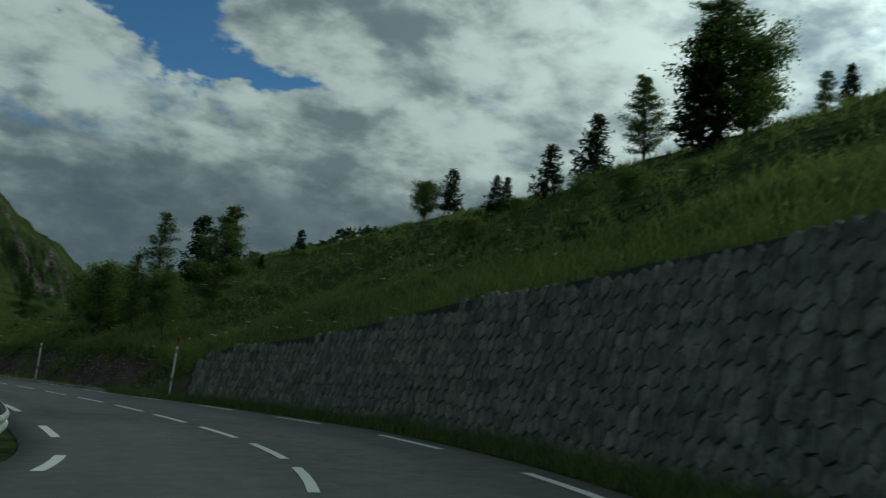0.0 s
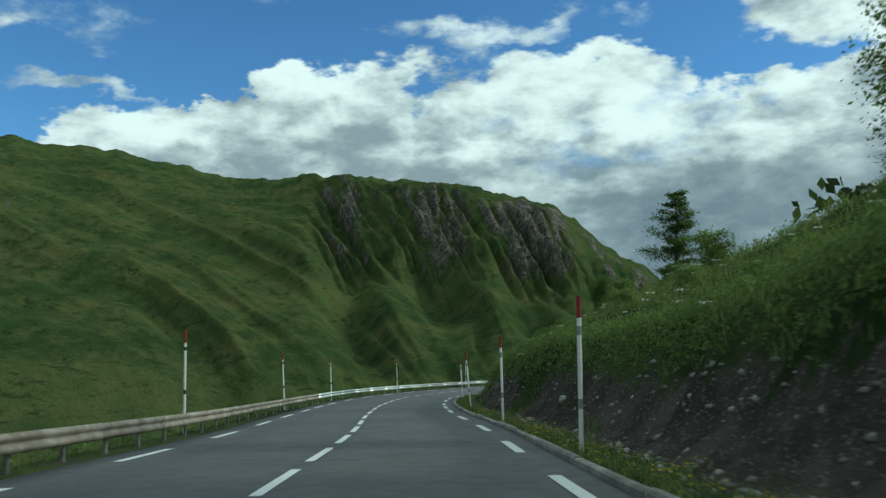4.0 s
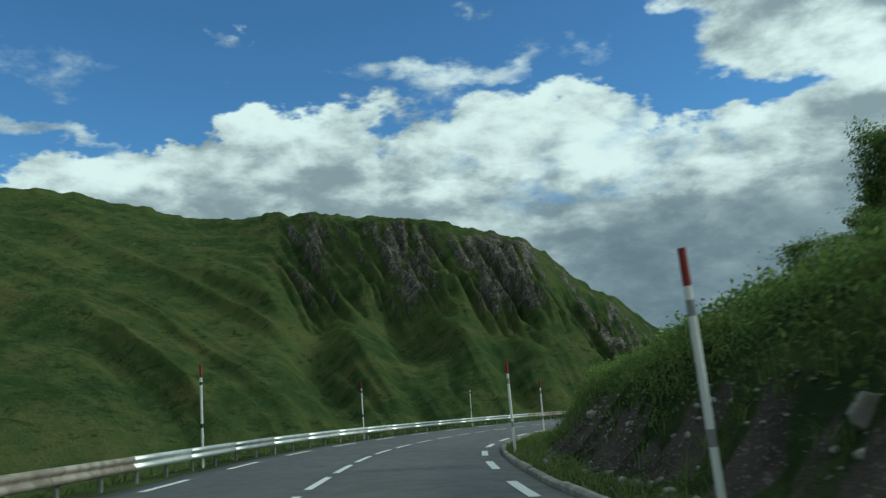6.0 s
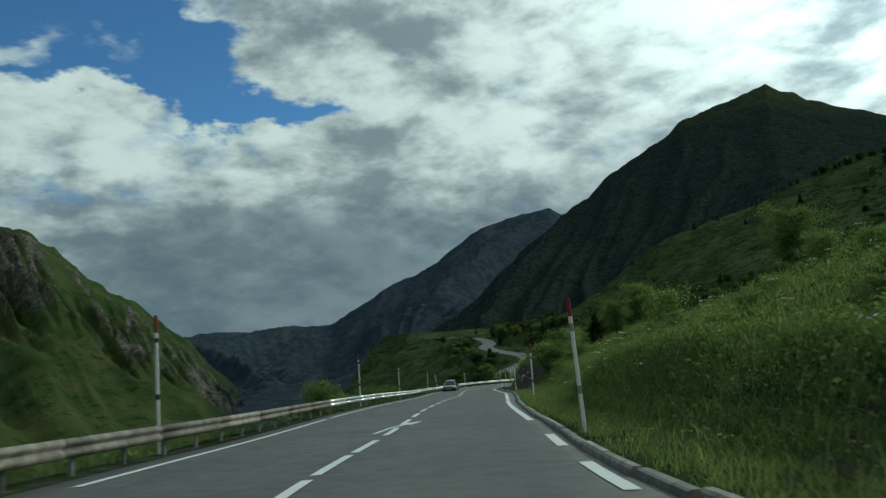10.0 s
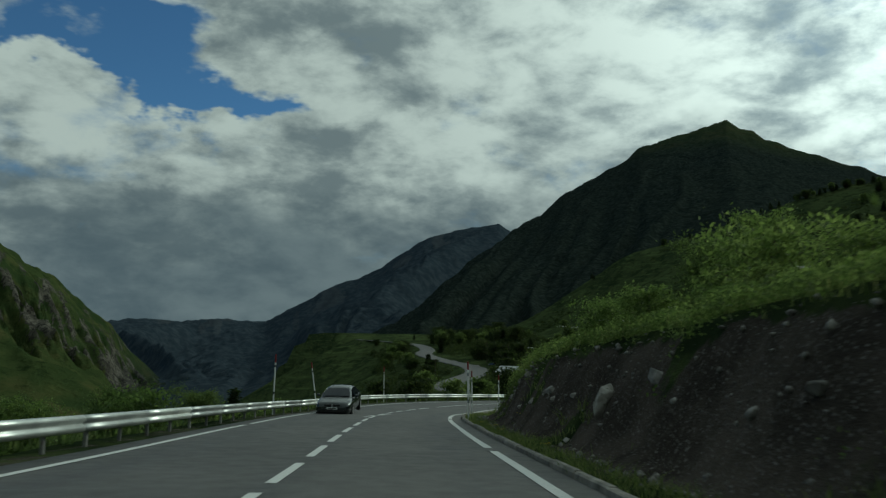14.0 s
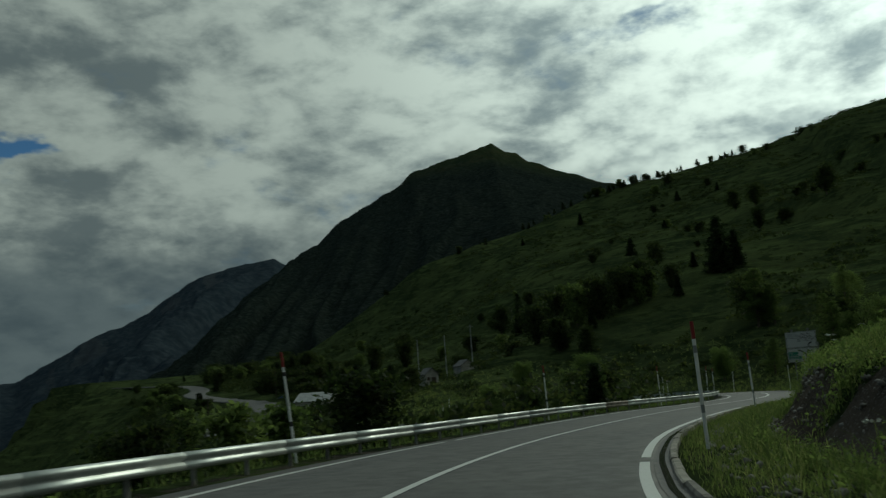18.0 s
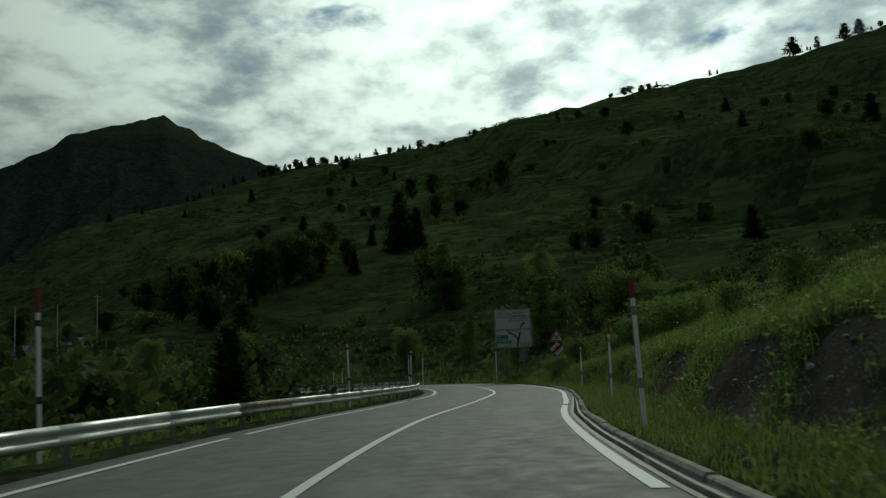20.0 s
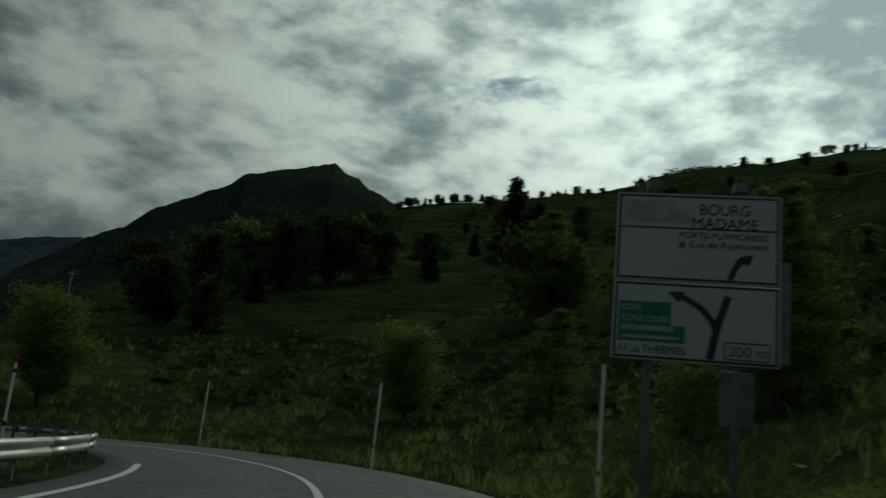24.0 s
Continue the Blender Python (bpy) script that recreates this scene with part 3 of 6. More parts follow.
    bare = (1 - smooth01(cc, foot + run * (high - 0.22), foot + run * (high + 0.12))) * smooth01(cc, foot - 0.55, foot - 0.05) * (1 - walled) * np.clip(0.85 + 1.5 * fbm(x * 0.55, y * 0.55, 3, 44), 0, 1.2)
    patchy = np.interp(st, (40, 50, 100, 118, 125, 155, 165, 205, 228, 236, 262, 290, 300, 320, 345, 360, 380), (1, 1, 1, 0.95, 0.4, 0.3, 0.4, 0.2, 0.3, 1, 1.05, 1.0, 0.85, 0.8, 0.8, 0.5, 0.1))
    gravel = 0.36 * smooth01(c, 3.9, 4.2) * (1 - smooth01(c, foot - 0.3, foot + 0.5)) * np.interp(st, (40, 60, 255, 270, 300, 320, 360), (0.5, 0.7, 0.7, 1.2, 1.2, 0.8, 0.4))
    edge = 0.5 * smooth01(-c, 3.9, 4.2) * (1 - smooth01(-c, 4.7, 5.6))
    return z, np.clip(bare * patchy * 1.05 + gravel + edge, 0, 1), beyond & (c > 0)


O = np.array((20.0, -20.0))


def crest_points(eye, rows):
    """Crest as azimuth, elevation (degrees) seen from eye, and distance."""
    r = np.array(rows, float)
    a, e = np.radians(r[:, 0]), np.radians(r[:, 1])
    p = np.stack([eye[0] + r[:, 2] * np.sin(a), eye[1] + r[:, 2] * np.cos(a), eye[2] + r[:, 2] * np.tan(e)], 1)
    v = p[:, :2] - O
    az = np.degrees(np.arctan2(v[:, 0], v[:, 1]))
    k = np.argsort(az)
    return az[k], np.hypot(v[:, 0], v[:, 1])[k], p[k, 2]


A1 = crest_points((41.8, -68.4, 5.5), [(-96, 12.0, 2100), (-80, 12.0, 2150), (-66.7, 11.7, 2150), (-64.5, 11.4, 2150), (-60.8, 11.3, 2150), (-59.2, 10.8, 2130), (-56.5, 10.45, 2100),
                                       (-53.2, 9.8, 2050), (-50.6, 9.7, 2000), (-48.7, 10.0, 1950), (-45.7, 9.9, 1880), (-42.2, 9.7, 1800), (-39.5, 9.5, 1740),
                                       (-36.3, 9.0, 1680), (-34.0, 8.4, 1640), (-31.7, 7.9, 1620), (-30.2, 6.9, 1620), (-28.8, 5.5, 1650), (-27.3, 4.3, 1700)])
A2 = crest_points((10.5, -29.6, 1.8), [(-25.1, 3.6, 1750), (-23.3, 2.0, 1850), (-21.8, 0.9, 1950), (-21.1, -0.2, 2050), (-19.0, -2.2, 2200), (-17.5, -3.3, 2350), (-12, -4.2, 2500)])
LEFT_RIDGE = tuple(np.r_[p, q] for p, q in zip(A1, A2))
RIGHT_RIDGE = crest_points((0, 0, 0), [(-9.0, -1.5, 1700), (-4.4, 1.6, 1750), (-2.9, 2.6, 1780), (-0.8, 4.5, 1850), (1.8, 6.5, 1950), (3.6, 8.0, 2100), (5.4, 9.0, 2180), (7.0, 10.4, 2250),
                                       (9.0, 11.5, 2330), (11.0, 12.6, 2400), (11.8, 13.35, 2430), (14.0, 14.0, 2480), (16.2, 14.5, 2530), (17.3, 14.85, 2560), (18.9, 14.1, 2580),
                                       (21.1, 13.0, 2600), (24.1, 11.9, 2600), (26.5, 10.9, 2600), (32, 9.0, 2600), (45, 8.0, 2600), (80, 8.0, 2600), (110, 7, 2600)])
FAR_RIDGE = crest_points((0, 0, 0), [(-40, 0.4, 4500), (-24, 0.9, 4500), (-22.1, 1.2, 4500), (-20.3, 1.4, 4500), (-17.0, 1.4, 4450), (-15.9, 1.65, 4400), (-12.7, 1.5, 4300), (-11.3, 2.4, 4200),
                                     (-8.5, 4.0, 4200), (-6.1, 4.9, 4250), (-4.1, 6.3, 4300), (-2.1, 7.5, 4350), (-0.1, 8.1, 4380), (2.7, 8.6, 4400), (3.6, 8.0, 4400),
                                     (8, 7, 4400), (20, 4, 4400), (60, 3, 4400)])


def ridge_height(az, r, x, y, crest, foot, power, gully, seed, lean=0.0, cliff=None):
    rc, zc = np.interp(az, crest[0], crest[1]), np.interp(az, crest[0], crest[2])
    t = np.clip((r - foot) / (rc - foot), 0, 1)
    zc = zc + fbm(az * 1.3, az * 0 + seed, 4, seed) * 9.0 * smooth01(t, 0.86, 1.0)
    prof = t ** power
    if cliff is not None:
        k = cliff(az)
        steep = 0.42 * t + 0.22 * smooth01(t, 0.50, 0.70) + 0.36 * smooth01(t, 0.68, 0.90)
        prof = prof * (1 - k) + (0.45 * prof + 0.55 * steep) * k
    base = FLOOR + (zc - FLOOR) * prof
    # gullies run down the slope
    along = az + lean * t + fbm(az * 0.07, t * 1.6, 3, seed + 1) * 9.0
    swell = np.sin(np.pi * np.clip(t, 0, 1)) ** 0.7
    g = fbm(along * 0.13, t * 1.1, 3, seed + 3, 0.45) * gully * 0.6 * swell
    g = g + (0.34 - np.abs(fbm(along * 0.17, t * 0.8, 3, seed + 5, 0.5)) * 1.5) * gully * 0.62 * swell * smooth01(t, 0.04, 0.30)
    g = g + (0.25 - np.abs(fbm(along * 0.55, t * 1.9, 3, seed + 13, 0.5))) * gully * 0.20 * swell * smooth01(t, 0.08, 0.3)
    calm = smooth01(t, 0.05, 0.2) * (1 - smooth01(t, 0.95, 1.0))
    g2 = (fbm(x / 60, y / 60, 4, seed + 9, 0.6) * gully * 0.12 + fbm(x / 22, y / 22, 3, seed + 11, 0.6) * gully * 0.035) * calm
    z = base + g + g2
    if cliff is not None:
        rib = (0.22 - np.abs(fbm((az + 13.0 * t) * 0.85, t * 2.6, 4, seed + 6, 0.55))) * k * smooth01(t, 0.46, 0.62) * (1 - smooth01(t, 0.78, 0.91))
        z = z + rib * 80
        crag = (0.2 - np.abs(fbm((az + 9.0 * t) * 2.1, t * 9.0, 4, seed + 7, 0.6))) * k * smooth01(t, 0.50, 0.62) * (1 - smooth01(t, 0.82, 0.96))
        z = z + crag * 30
        rib = rib + crag * 0.5
    z = np.where(r > rc, zc - (r - rc) * 0.5, z)
    return z, t, (rib if cliff is not None else 0)


def far_height(x, y):
    v0, v1 = x - O[0], y - O[1]
    az, r = np.degrees(np.arctan2(v0, v1)), np.hypot(v0, v1)

    def cliffs(a):
        return smooth01(a, -51.0, -46.0) * (1 - smooth01(a, -16, -13)) * (0.75 + 0.25 * np.sin(a * 0.9))

    za, ta, ribs = ridge_height(az, r, x, y, LEFT_RIDGE, 330.0, 1.18, 46.0, 40, 30.0, cliffs)
    zb, tb, _ = ridge_height(az, r, x, y, RIGHT_RIDGE, 600.0, 1.1, 80.0, 60, -14.0)
    zc, tc, _ = ridge_height(az, r, x, y, FAR_RIDGE, 1500.0, 1.15, 170.0, 80, -10.0)
    za = np.where((az > 20) | (az < -170), FLOOR - 40, za)
    zb = np.where((az < -9.5) & (r > 0), FLOOR - 40, zb)
    z = np.maximum(np.maximum(za, zb), zc)
    # 0 to 1 is forest; 2.0 picks the far ridge's painted haze colour
    wood_haze = np.where(z == za, 0.0, np.where(z == zb, np.clip(0.95 - smooth01(z, 470, 660) * 0.45, 0, 1), 2.0))
    outcrop = fbm(az * 1.6, ta * 9.0, 4, 91, 0.6) + fbm(az * 0.5 + 4, ta * 4.0, 3, 95) * 0.6
    band = (1 + 0.6 * smooth01(az, -38, -33)) * smooth01(ta, 0.50, 0.66) * (1 - smooth01(ta, 0.955, 0.99)) * cliffs(az)
    scree = np.clip(band * (0.34 + 0.75 * outcrop + 3.4 * ribs), 0, 1)
    stones = smooth01(fbm(az * 1.1 + 9, ta * 14, 4, 99, 0.6), 0.42, 0.6) * 0.75 * smooth01(ta, 0.3, 0.6)
    rock = np.where(z == za, np.maximum(scree, stones), np.where(z == zb, smooth01(fbm(az * 0.7, tb * 4, 4, 77), 0.12, 0.4) * smooth01(tb, 0.35, 0.75) * 0.35, smooth01(fbm(az * 0.8, tc * 4, 4, 78), 0.0, 0.4) * smooth01(tc, 0.6, 0.9)))
    wood_haze = np.where((z == za) & (az > -23), smooth01(az, -22.5, -18) * 0.9, wood_haze)
    return z, wood_haze, rock


def grid_faces(ni, nj, wrap=False):
    a = np.arange(ni * nj).reshape(ni, nj)
    return np.stack([a[:-1, :-1].ravel(), a[1:, :-1].ravel(), a[1:, 1:].ravel(), a[:-1, 1:].ravel()], 1)


def add_attr(me, name, values):
    at_ = me.attributes.new(name, "FLOAT", "POINT")
    at_.data.foreach_set("value", np.ascontiguousarray(values, dtype=np.float32))


def spaced(lo, a, b, hi, step, grow=1.13, cap=14.0):
    mid = list(np.arange(a, b + 1e-6, step))
    left, right, d = [], [], step
    while (left[-1] if left else a) > lo:
        d = min(d * grow, cap)
        left.append((left[-1] if left else a) - d)
    d = step
    while (right[-1] if right else b) < hi:
        d = min(d * grow, cap)
        right.append((right[-1] if right else b) + d)
    return np.array(left[::-1] + mid + right)


def build_ground():
    gx = spaced(-520, -16, 92, 760, 0.62)
    gy = spaced(-420, -150, 240, 760, 0.62)
    X, Y = np.meshgrid(gx, gy, indexing="ij")
    x, y = X.ravel(), Y.ravel()
    z, bare, beyond = near_height(x, y)
    zf, wood_haze, rock = far_height(x, y)
    over = np.where(beyond | (z > 5) | (np.hypot(x - O[0], y - O[1]) < 320), -1e9, zf)
    z = np.where(over > z, over - np.clip((over - z) * 0.5, 0, 8), z)
    me = mesh("ground", np.stack([x, y, z], 1), grid_faces(*X.shape), "hill_grass", True)
    add_attr(me, "bare", bare)
    tagged(new("ground", me), "grassy mountain slope with bare earth cuts beside the road", "ground", kind="structure")
    # mountains, as a fan round the place
    az = np.r_[np.arange(-180, -78, 1.5), np.arange(-78, 42, 0.13), np.arange(42, 181, 1.5)]
    rr = np.r_[np.geomspace(305, 1000, 96, endpoint=False), np.linspace(1000, 2700, 190, endpoint=False), np.geomspace(2700, 4800, 60)]
    AZ, R = np.meshgrid(az, rr, indexing="ij")
    x = O[0] + R.ravel() * np.sin(np.radians(AZ.ravel()))
    y = O[1] + R.ravel() * np.cos(np.radians(AZ.ravel()))
    z, wood_haze, rock = far_height(x, y)
    inside = np.flatnonzero((x > -515) & (x < 750) & (y > -415) & (y < 750))
    zn, _, lee = near_height(x[inside], y[inside])
    z[inside] -= np.where(lee | (zn > 5), 12.0, np.clip((zn - z[inside]) * 0.5 + 0.2, 0, 8))
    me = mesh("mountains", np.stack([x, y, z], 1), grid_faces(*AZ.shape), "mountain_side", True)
    add_attr(me, "wood_haze", wood_haze)
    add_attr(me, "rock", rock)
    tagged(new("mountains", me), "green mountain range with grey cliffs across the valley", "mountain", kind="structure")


build_ground()


def ground_z(x, y):
    z, _, beyond = near_height(np.array([float(x)]), np.array([float(y)]))
    return float(z[0])


# ---- pavement ----
def sweep(name, prof, s0, s1, step, mat, smooth=False, closed=False):
    """A strip along the road: prof is a list of (offset, height)."""
    ss = np.arange(s0, s1 + 1e-6, step)
    v, f, n = [], [], len(prof)
    for s in ss:
        for c, u in prof:
            v.append(tuple(at(s, c, u)))
    for i in range(len(ss) - 1):
        for j in range(n - 1 + closed):
            a, b = i * n + j, i * n + (j + 1) % n
            f.append((a, b, b + n, a + n))
    if closed:
        f.append(tuple(range(n))[::-1])
        f.append(tuple((len(ss) - 1) * n + q for q in range(n)))
    return mesh(name, v, f, mat, smooth)


def kerb_at(s):
    """Offset of the kerb's inner face."""
    return float(np.interp(s, (44, 120, 163, 170, 185, 205, 235, 284, 300, 340, 356), (4.04, 4.0, 3.98, 3.72, 3.74, 3.95, 4.06, 4.0, 3.92, 3.92, 3.84)))


def build_road():
    cs = [-4.15, -4.1, -3.3, -2.6, -1.9, -1.2, -0.5, 0.0, 0.5, 1.2, 1.9, 2.6, 3.3, 3.95, 4.0]
    prof = [(c, -0.3 if abs(c) > 4.12 or c == 4.0 else 0.022 * (1 - (c / 4.0) ** 2)) for c in cs]
    me = sweep("road", prof, -60, 880 if STA[-1] > 880 else STA[-1] - 2, 1.0, "asphalt", True)
    for i, v in enumerate(me.vertices):
        if i % len(cs) >= len(cs) - 2 and -30 < i // len(cs) - 60 < 380:
            v.co = at(i // len(cs) - 60, kerb_at(i // len(cs) - 60) + (0.01 if i % len(cs) == len(cs) - 2 else 0.05), 0.0 if i % len(cs) == len(cs) - 2 else -0.3)
    n = len(me.vertices)
    wear = np.tile([1.0 if 0.7 < abs(abs(c) - 1.75) < 1.0 or abs(c) < 0.3 else 0.25 for c in cs], n // len(cs))
    add_attr(me, "wear", wear)
    tagged(new("road", me), "worn grey asphalt mountain road winding along the slope", "road", kind="structure")


build_road()


def stripe(s0, s1, c0, c1, up=0.028):
    ss = np.linspace(s0, s1, max(2, int((s1 - s0) / 0.8) + 1))
    v = [tuple(at(s, c, up + 0.022 * (1 - (c / 4.0) ** 2) - 0.018)) for s in ss for c in (c0, c1)]
    return mesh("stripe", v, [(2 * i, 2 * i + 1, 2 * i + 3, 2 * i + 2) for i in range(len(ss) - 1)], "road_paint")


def build_markings():
    mid = tagged(new("centre_line"), "white broken centre line painted on the asphalt", "road marking", kind="structure")
    # dashes by number, from where they lie along the bends
    for i in range(-18, 58):
        s = 41.8 + 4.37 * i if i < 0 else float(np.interp(i, (0, 2, 11, 14, 27, 30, 32, 42, 43, 46, 48, 51, 57), (41.8, 50.8, 89.5, 103.1, 157.9, 169.9, 177.0, 221.9, 225.7, 237.8, 246.5, 260.0, 285.1)))
        part_of("dash", stripe(s - 1.5, s + 1.5, -0.075, 0.075), mid)
    s = 289.0
    while s < 480:
        part_of("solid_line", stripe(s, s + 14.98, -0.075, 0.075), mid)
        s += 15.0
    for s, name in ((180.8, "merge_arrow"), (229.2, "merge_arrow"), (263.8, "merge_arrow")):
        v = [(-0.08, 0), (0.08, 0), (0.16, 2.6), (0.62, 4.2), (0.46, 4.75), (1.35, 5.6), (0.95, 3.6), (0.78, 3.95), (0.34, 2.5)]
        pts = [tuple(at(s + b * 0.9, a * 0.65 - 0.35, 0.034)) for a, b in v]
        part_of(name, mesh(name, pts, [(0, 1, 8, 2), (2, 8, 7, 3), (3, 7, 6, 5), (3, 5, 4)], "road_paint"), mid)
    right = tagged(new("right_edge_line"), "worn white line along the kerb side of the road", "road marking", kind="structure")
    for i in range(-11, 22):
        s = 43.4 + 6.5 * i if i < 0 else float(np.interp(i, (0, 1, 7, 8, 10, 11, 16, 17, 18, 19, 20, 21), (43.4, 50.5, 91.2, 98.2, 108.4, 114.8, 144.5, 151.2, 159.0, 164.8, 170.3, 176.1)))
        part_of("dash", stripe(s - 1.5, s + 1.5, 3.42, 3.60), right)
    s = 183.0
    while s < 380:
        part_of("long_dash", stripe(s, s + 19.4, 3.40, 3.58), right)
        s += 20.4
    left = tagged(new("left_edge_line"), "white line along the guard rail side of the road", "road marking", kind="structure")
    for i in range(-11, 21):
        s = 43.0 + 7.4 * i if i < 0 else float(np.interp(i, (0, 1, 7, 9, 11, 13, 15, 17, 20), (43.0, 50.5, 91.2, 103.5, 113.2, 126.0, 138.0, 150.3, 168.0)))
        part_of("dash", stripe(s - 1.5, s + 1.5, -3.5, -3.32), left)
    s = 172.5
    while s < 390:
        part_of("long_dash", stripe(s, s + 19.4, -3.5, -3.34), left)
        s += 20.4


build_markings()


def build_kerb():
    kerb = tagged(new("kerb"), "weathered concrete kerb between asphalt and grass verge", "kerb", kind="structure")
    L = 2.0
    s = 44.0
    i = 0
    while s < 372:
        j = (0.012 * math.sin(i * 2.3), 0.015 * math.sin(i * 1.7))
        o = kerb_at(s) - 4.04
        prof = [(4.04 + j[0] + o, -0.25), (4.06 + j[0] + o, 0.07), (4.09 + j[0] + o, 0.10 + j[1]), (4.18 + j[0] + o, 0.10 + j[1]), (4.21 + j[0] + o, 0.075), (4.22 + o, -0.25)]
        part_of("kerb_stone", sweep("kerb_stone", prof, s, s + L - 0.02, (L - 0.02) / 2, "concrete", closed=True), kerb)
        s += L
        i += 1


build_kerb()


def build_gutter():
    """Wet drainage channel between the asphalt and the kerb before the bend."""
    ss = np.arange(288, 356, 2.0)
    v, w = [], []
    for s in ss:
        o = float(np.interp(s, (286, 300, 340, 356), (0.04, 0.27, 0.27, 0.04)))
        a = kerb_at(s) - o
        k = 0.05 * math.sin(s * 0.9)
        v += [tuple(at(s, c, u)) for c, u in ((a, 0.012), (a + 0.03, 0.010), (a + o, 0.010), (a + o + 0.03, 0.03))]
        w += [tuple(at(s, c, 0.016)) for c in (a + 0.35 * o + k * o, a + 0.75 * o + k * o)]
    gutter = tagged(new("gutter"), "wet concrete drainage channel beside the kerb", "gutter", kind="structure")
    part_of("channel", mesh("channel", v, [(4 * i + j, 4 * i + j + 1, 4 * i + j + 5, 4 * i + j + 4) for i in range(len(ss) - 1) for j in range(3)], "wet_concrete"), gutter)
    part_of("water", mesh("water", w, [(2 * i, 2 * i + 1, 2 * i + 3, 2 * i + 2) for i in range(len(ss) - 1)], "water_film"), gutter)


build_gutter()


# ---- guard rail ----
WAVE = [(0.0, 0.44), (0.035, 0.46), (0.06, 0.50), (0.06, 0.535), (0.02, 0.575), (0.0, 0.60), (0.02, 0.625), (0.06, 0.665), (0.06, 0.70), (0.035, 0.74), (0.0, 0.76)]


def rail(name, label, s0, s1, c, rusty=(), step=4.0, flip=1):
    r = tagged(new(name), label, "guard rail")
    s = s0
    while s < s1 - 0.1:
        e = min(s + step, s1)
        old = any(a <= s < b for a, b in rusty)
        low_ = 0.15
        prof = [(c + flip * q, h - low_) for q, h in WAVE] + [(c + flip * (q - 0.012), h - low_) for q, h in WAVE[::-1]]
        part_of("rail_beam", sweep("rail_beam", prof, s, e + 0.06, (e + 0.06 - s) / 3, "rust_steel" if old else "zinc_steel", True, True), r,
                "rust-stained steel rail beam" if old else "")
        s = e
    return r


POST = bpy.data.meshes.new("rail_post")
bm = bmesh.new()
box(bm, -0.03, 0.03, -0.05, 0.05, -0.6, 0.70)
box(bm, 0.03, 0.12, -0.05, 0.05, 0.50, 0.69)
bm.to_mesh(POST)
bm.free()
POST.materials.append(MATS["post_steel"])


def rail_posts(r, s0, s1, c, every=2.0, flip=1):
    s = s0 + 0.6
    while s < s1:
        p = at(s, c - 0.14 * flip, -0.15)
        part_of("rail_post", POST, r, m=pose(*p, 0, 0, bearing(s) + (0 if flip > 0 else 180)))
        s += every


RAIL = rail("guard_rail", "galvanised steel guard rail on short posts, rusty in places", 14, 404, -4.4,
            rusty=((70, 111), (166, 198), (338, 342)))
rail_posts(RAIL, 14, 404, -4.4)
RAIL_2 = rail("guard_rail", "galvanised steel guard rail along the road below the bend", 404.0, 470, -4.4)
rail_posts(RAIL_2, 404.0, 470, -4.4)


# ---- snow poles ----
def tube(bm, r, z0, z1, seg=10, r1=None):
    bmesh.ops.create_cone(bm, cap_ends=True, segments=seg, radius1=r, radius2=r if r1 is None else r1, depth=z1 - z0, matrix=Matrix.Translation((0, 0, (z0 + z1) / 2)))
    return bm


def snow_pole(label, height, bands, radius):
    """bands: (from, to, material, name) from the ground up."""
    ob = thing("snow_pole", label, "snow pole", group="snow poles along the road")
    for z0, z1, mat, name in bands:
        part(name, tube(bmesh.new(), radius * (1.02 if name == "band" else 1.0), z0, z1), mat, ob)
    return ob


H = 2.70
KERB_POLE = snow_pole("round white snow pole with red top and grey bands", H,
                      ((-0.4, 0.75, "pole_white", "lower_shaft"), (0.75, 0.92, "pole_grey", "band"), (0.92, 2.02, "pole_white", "shaft"),
                       (2.02, 2.18, "pole_grey", "band"), (2.18, 2.32, "pole_white", "upper_shaft"), (2.32, H, "pole_red", "red_top")), 0.042)
VALLEY_POLE = snow_pole("slim white snow pole with dark red top and black bands", H,
                        ((-0.75, 0.86, "pole_white", "lower_shaft"), (0.86, 0.98, "pole_black", "band"), (0.98, 2.1, "pole_white", "shaft"),
                         (2.1, 2.2, "pole_black", "band"), (2.2, 2.32, "pole_white", "upper_shaft"), (2.32, H, "pole_red", "red_top")), 0.036)
PLAIN_POLE = snow_pole("plain faded white snow pole beside the bend", H,
                       ((-0.4, 0.7, "pole_white", "lower_shaft"), (0.7, 0.8, "pole_grey", "band"), (0.8, H, "pole_white", "shaft")), 0.036)

KERB_SPOTS = [(70.8, -96.1, 0.5), (58.1, -82.2, 0), (45.6, -68.0, 0.6), (37.6, -59.0, -0.6), (27.7, -47.7, -4.5), (17.0, -34.6, -2.8), (8.42, -18.38, -1.5), (3.55, -2.4, -1.0),
              (1.2, 17.3, -3.0), (0.6, 45.7, -0.5), (-0.5, 68.0, 0), (-2.5, 105.4, -2.0), (-2.1, 116.95, -1.5), (0.06, 127.1, -0.8), (6.64, 142.45, -0.8), (21.1, 162.2, -1.5),
              (32.4, 173.2, 0.3), (45.0, 186.9, 0.5)]
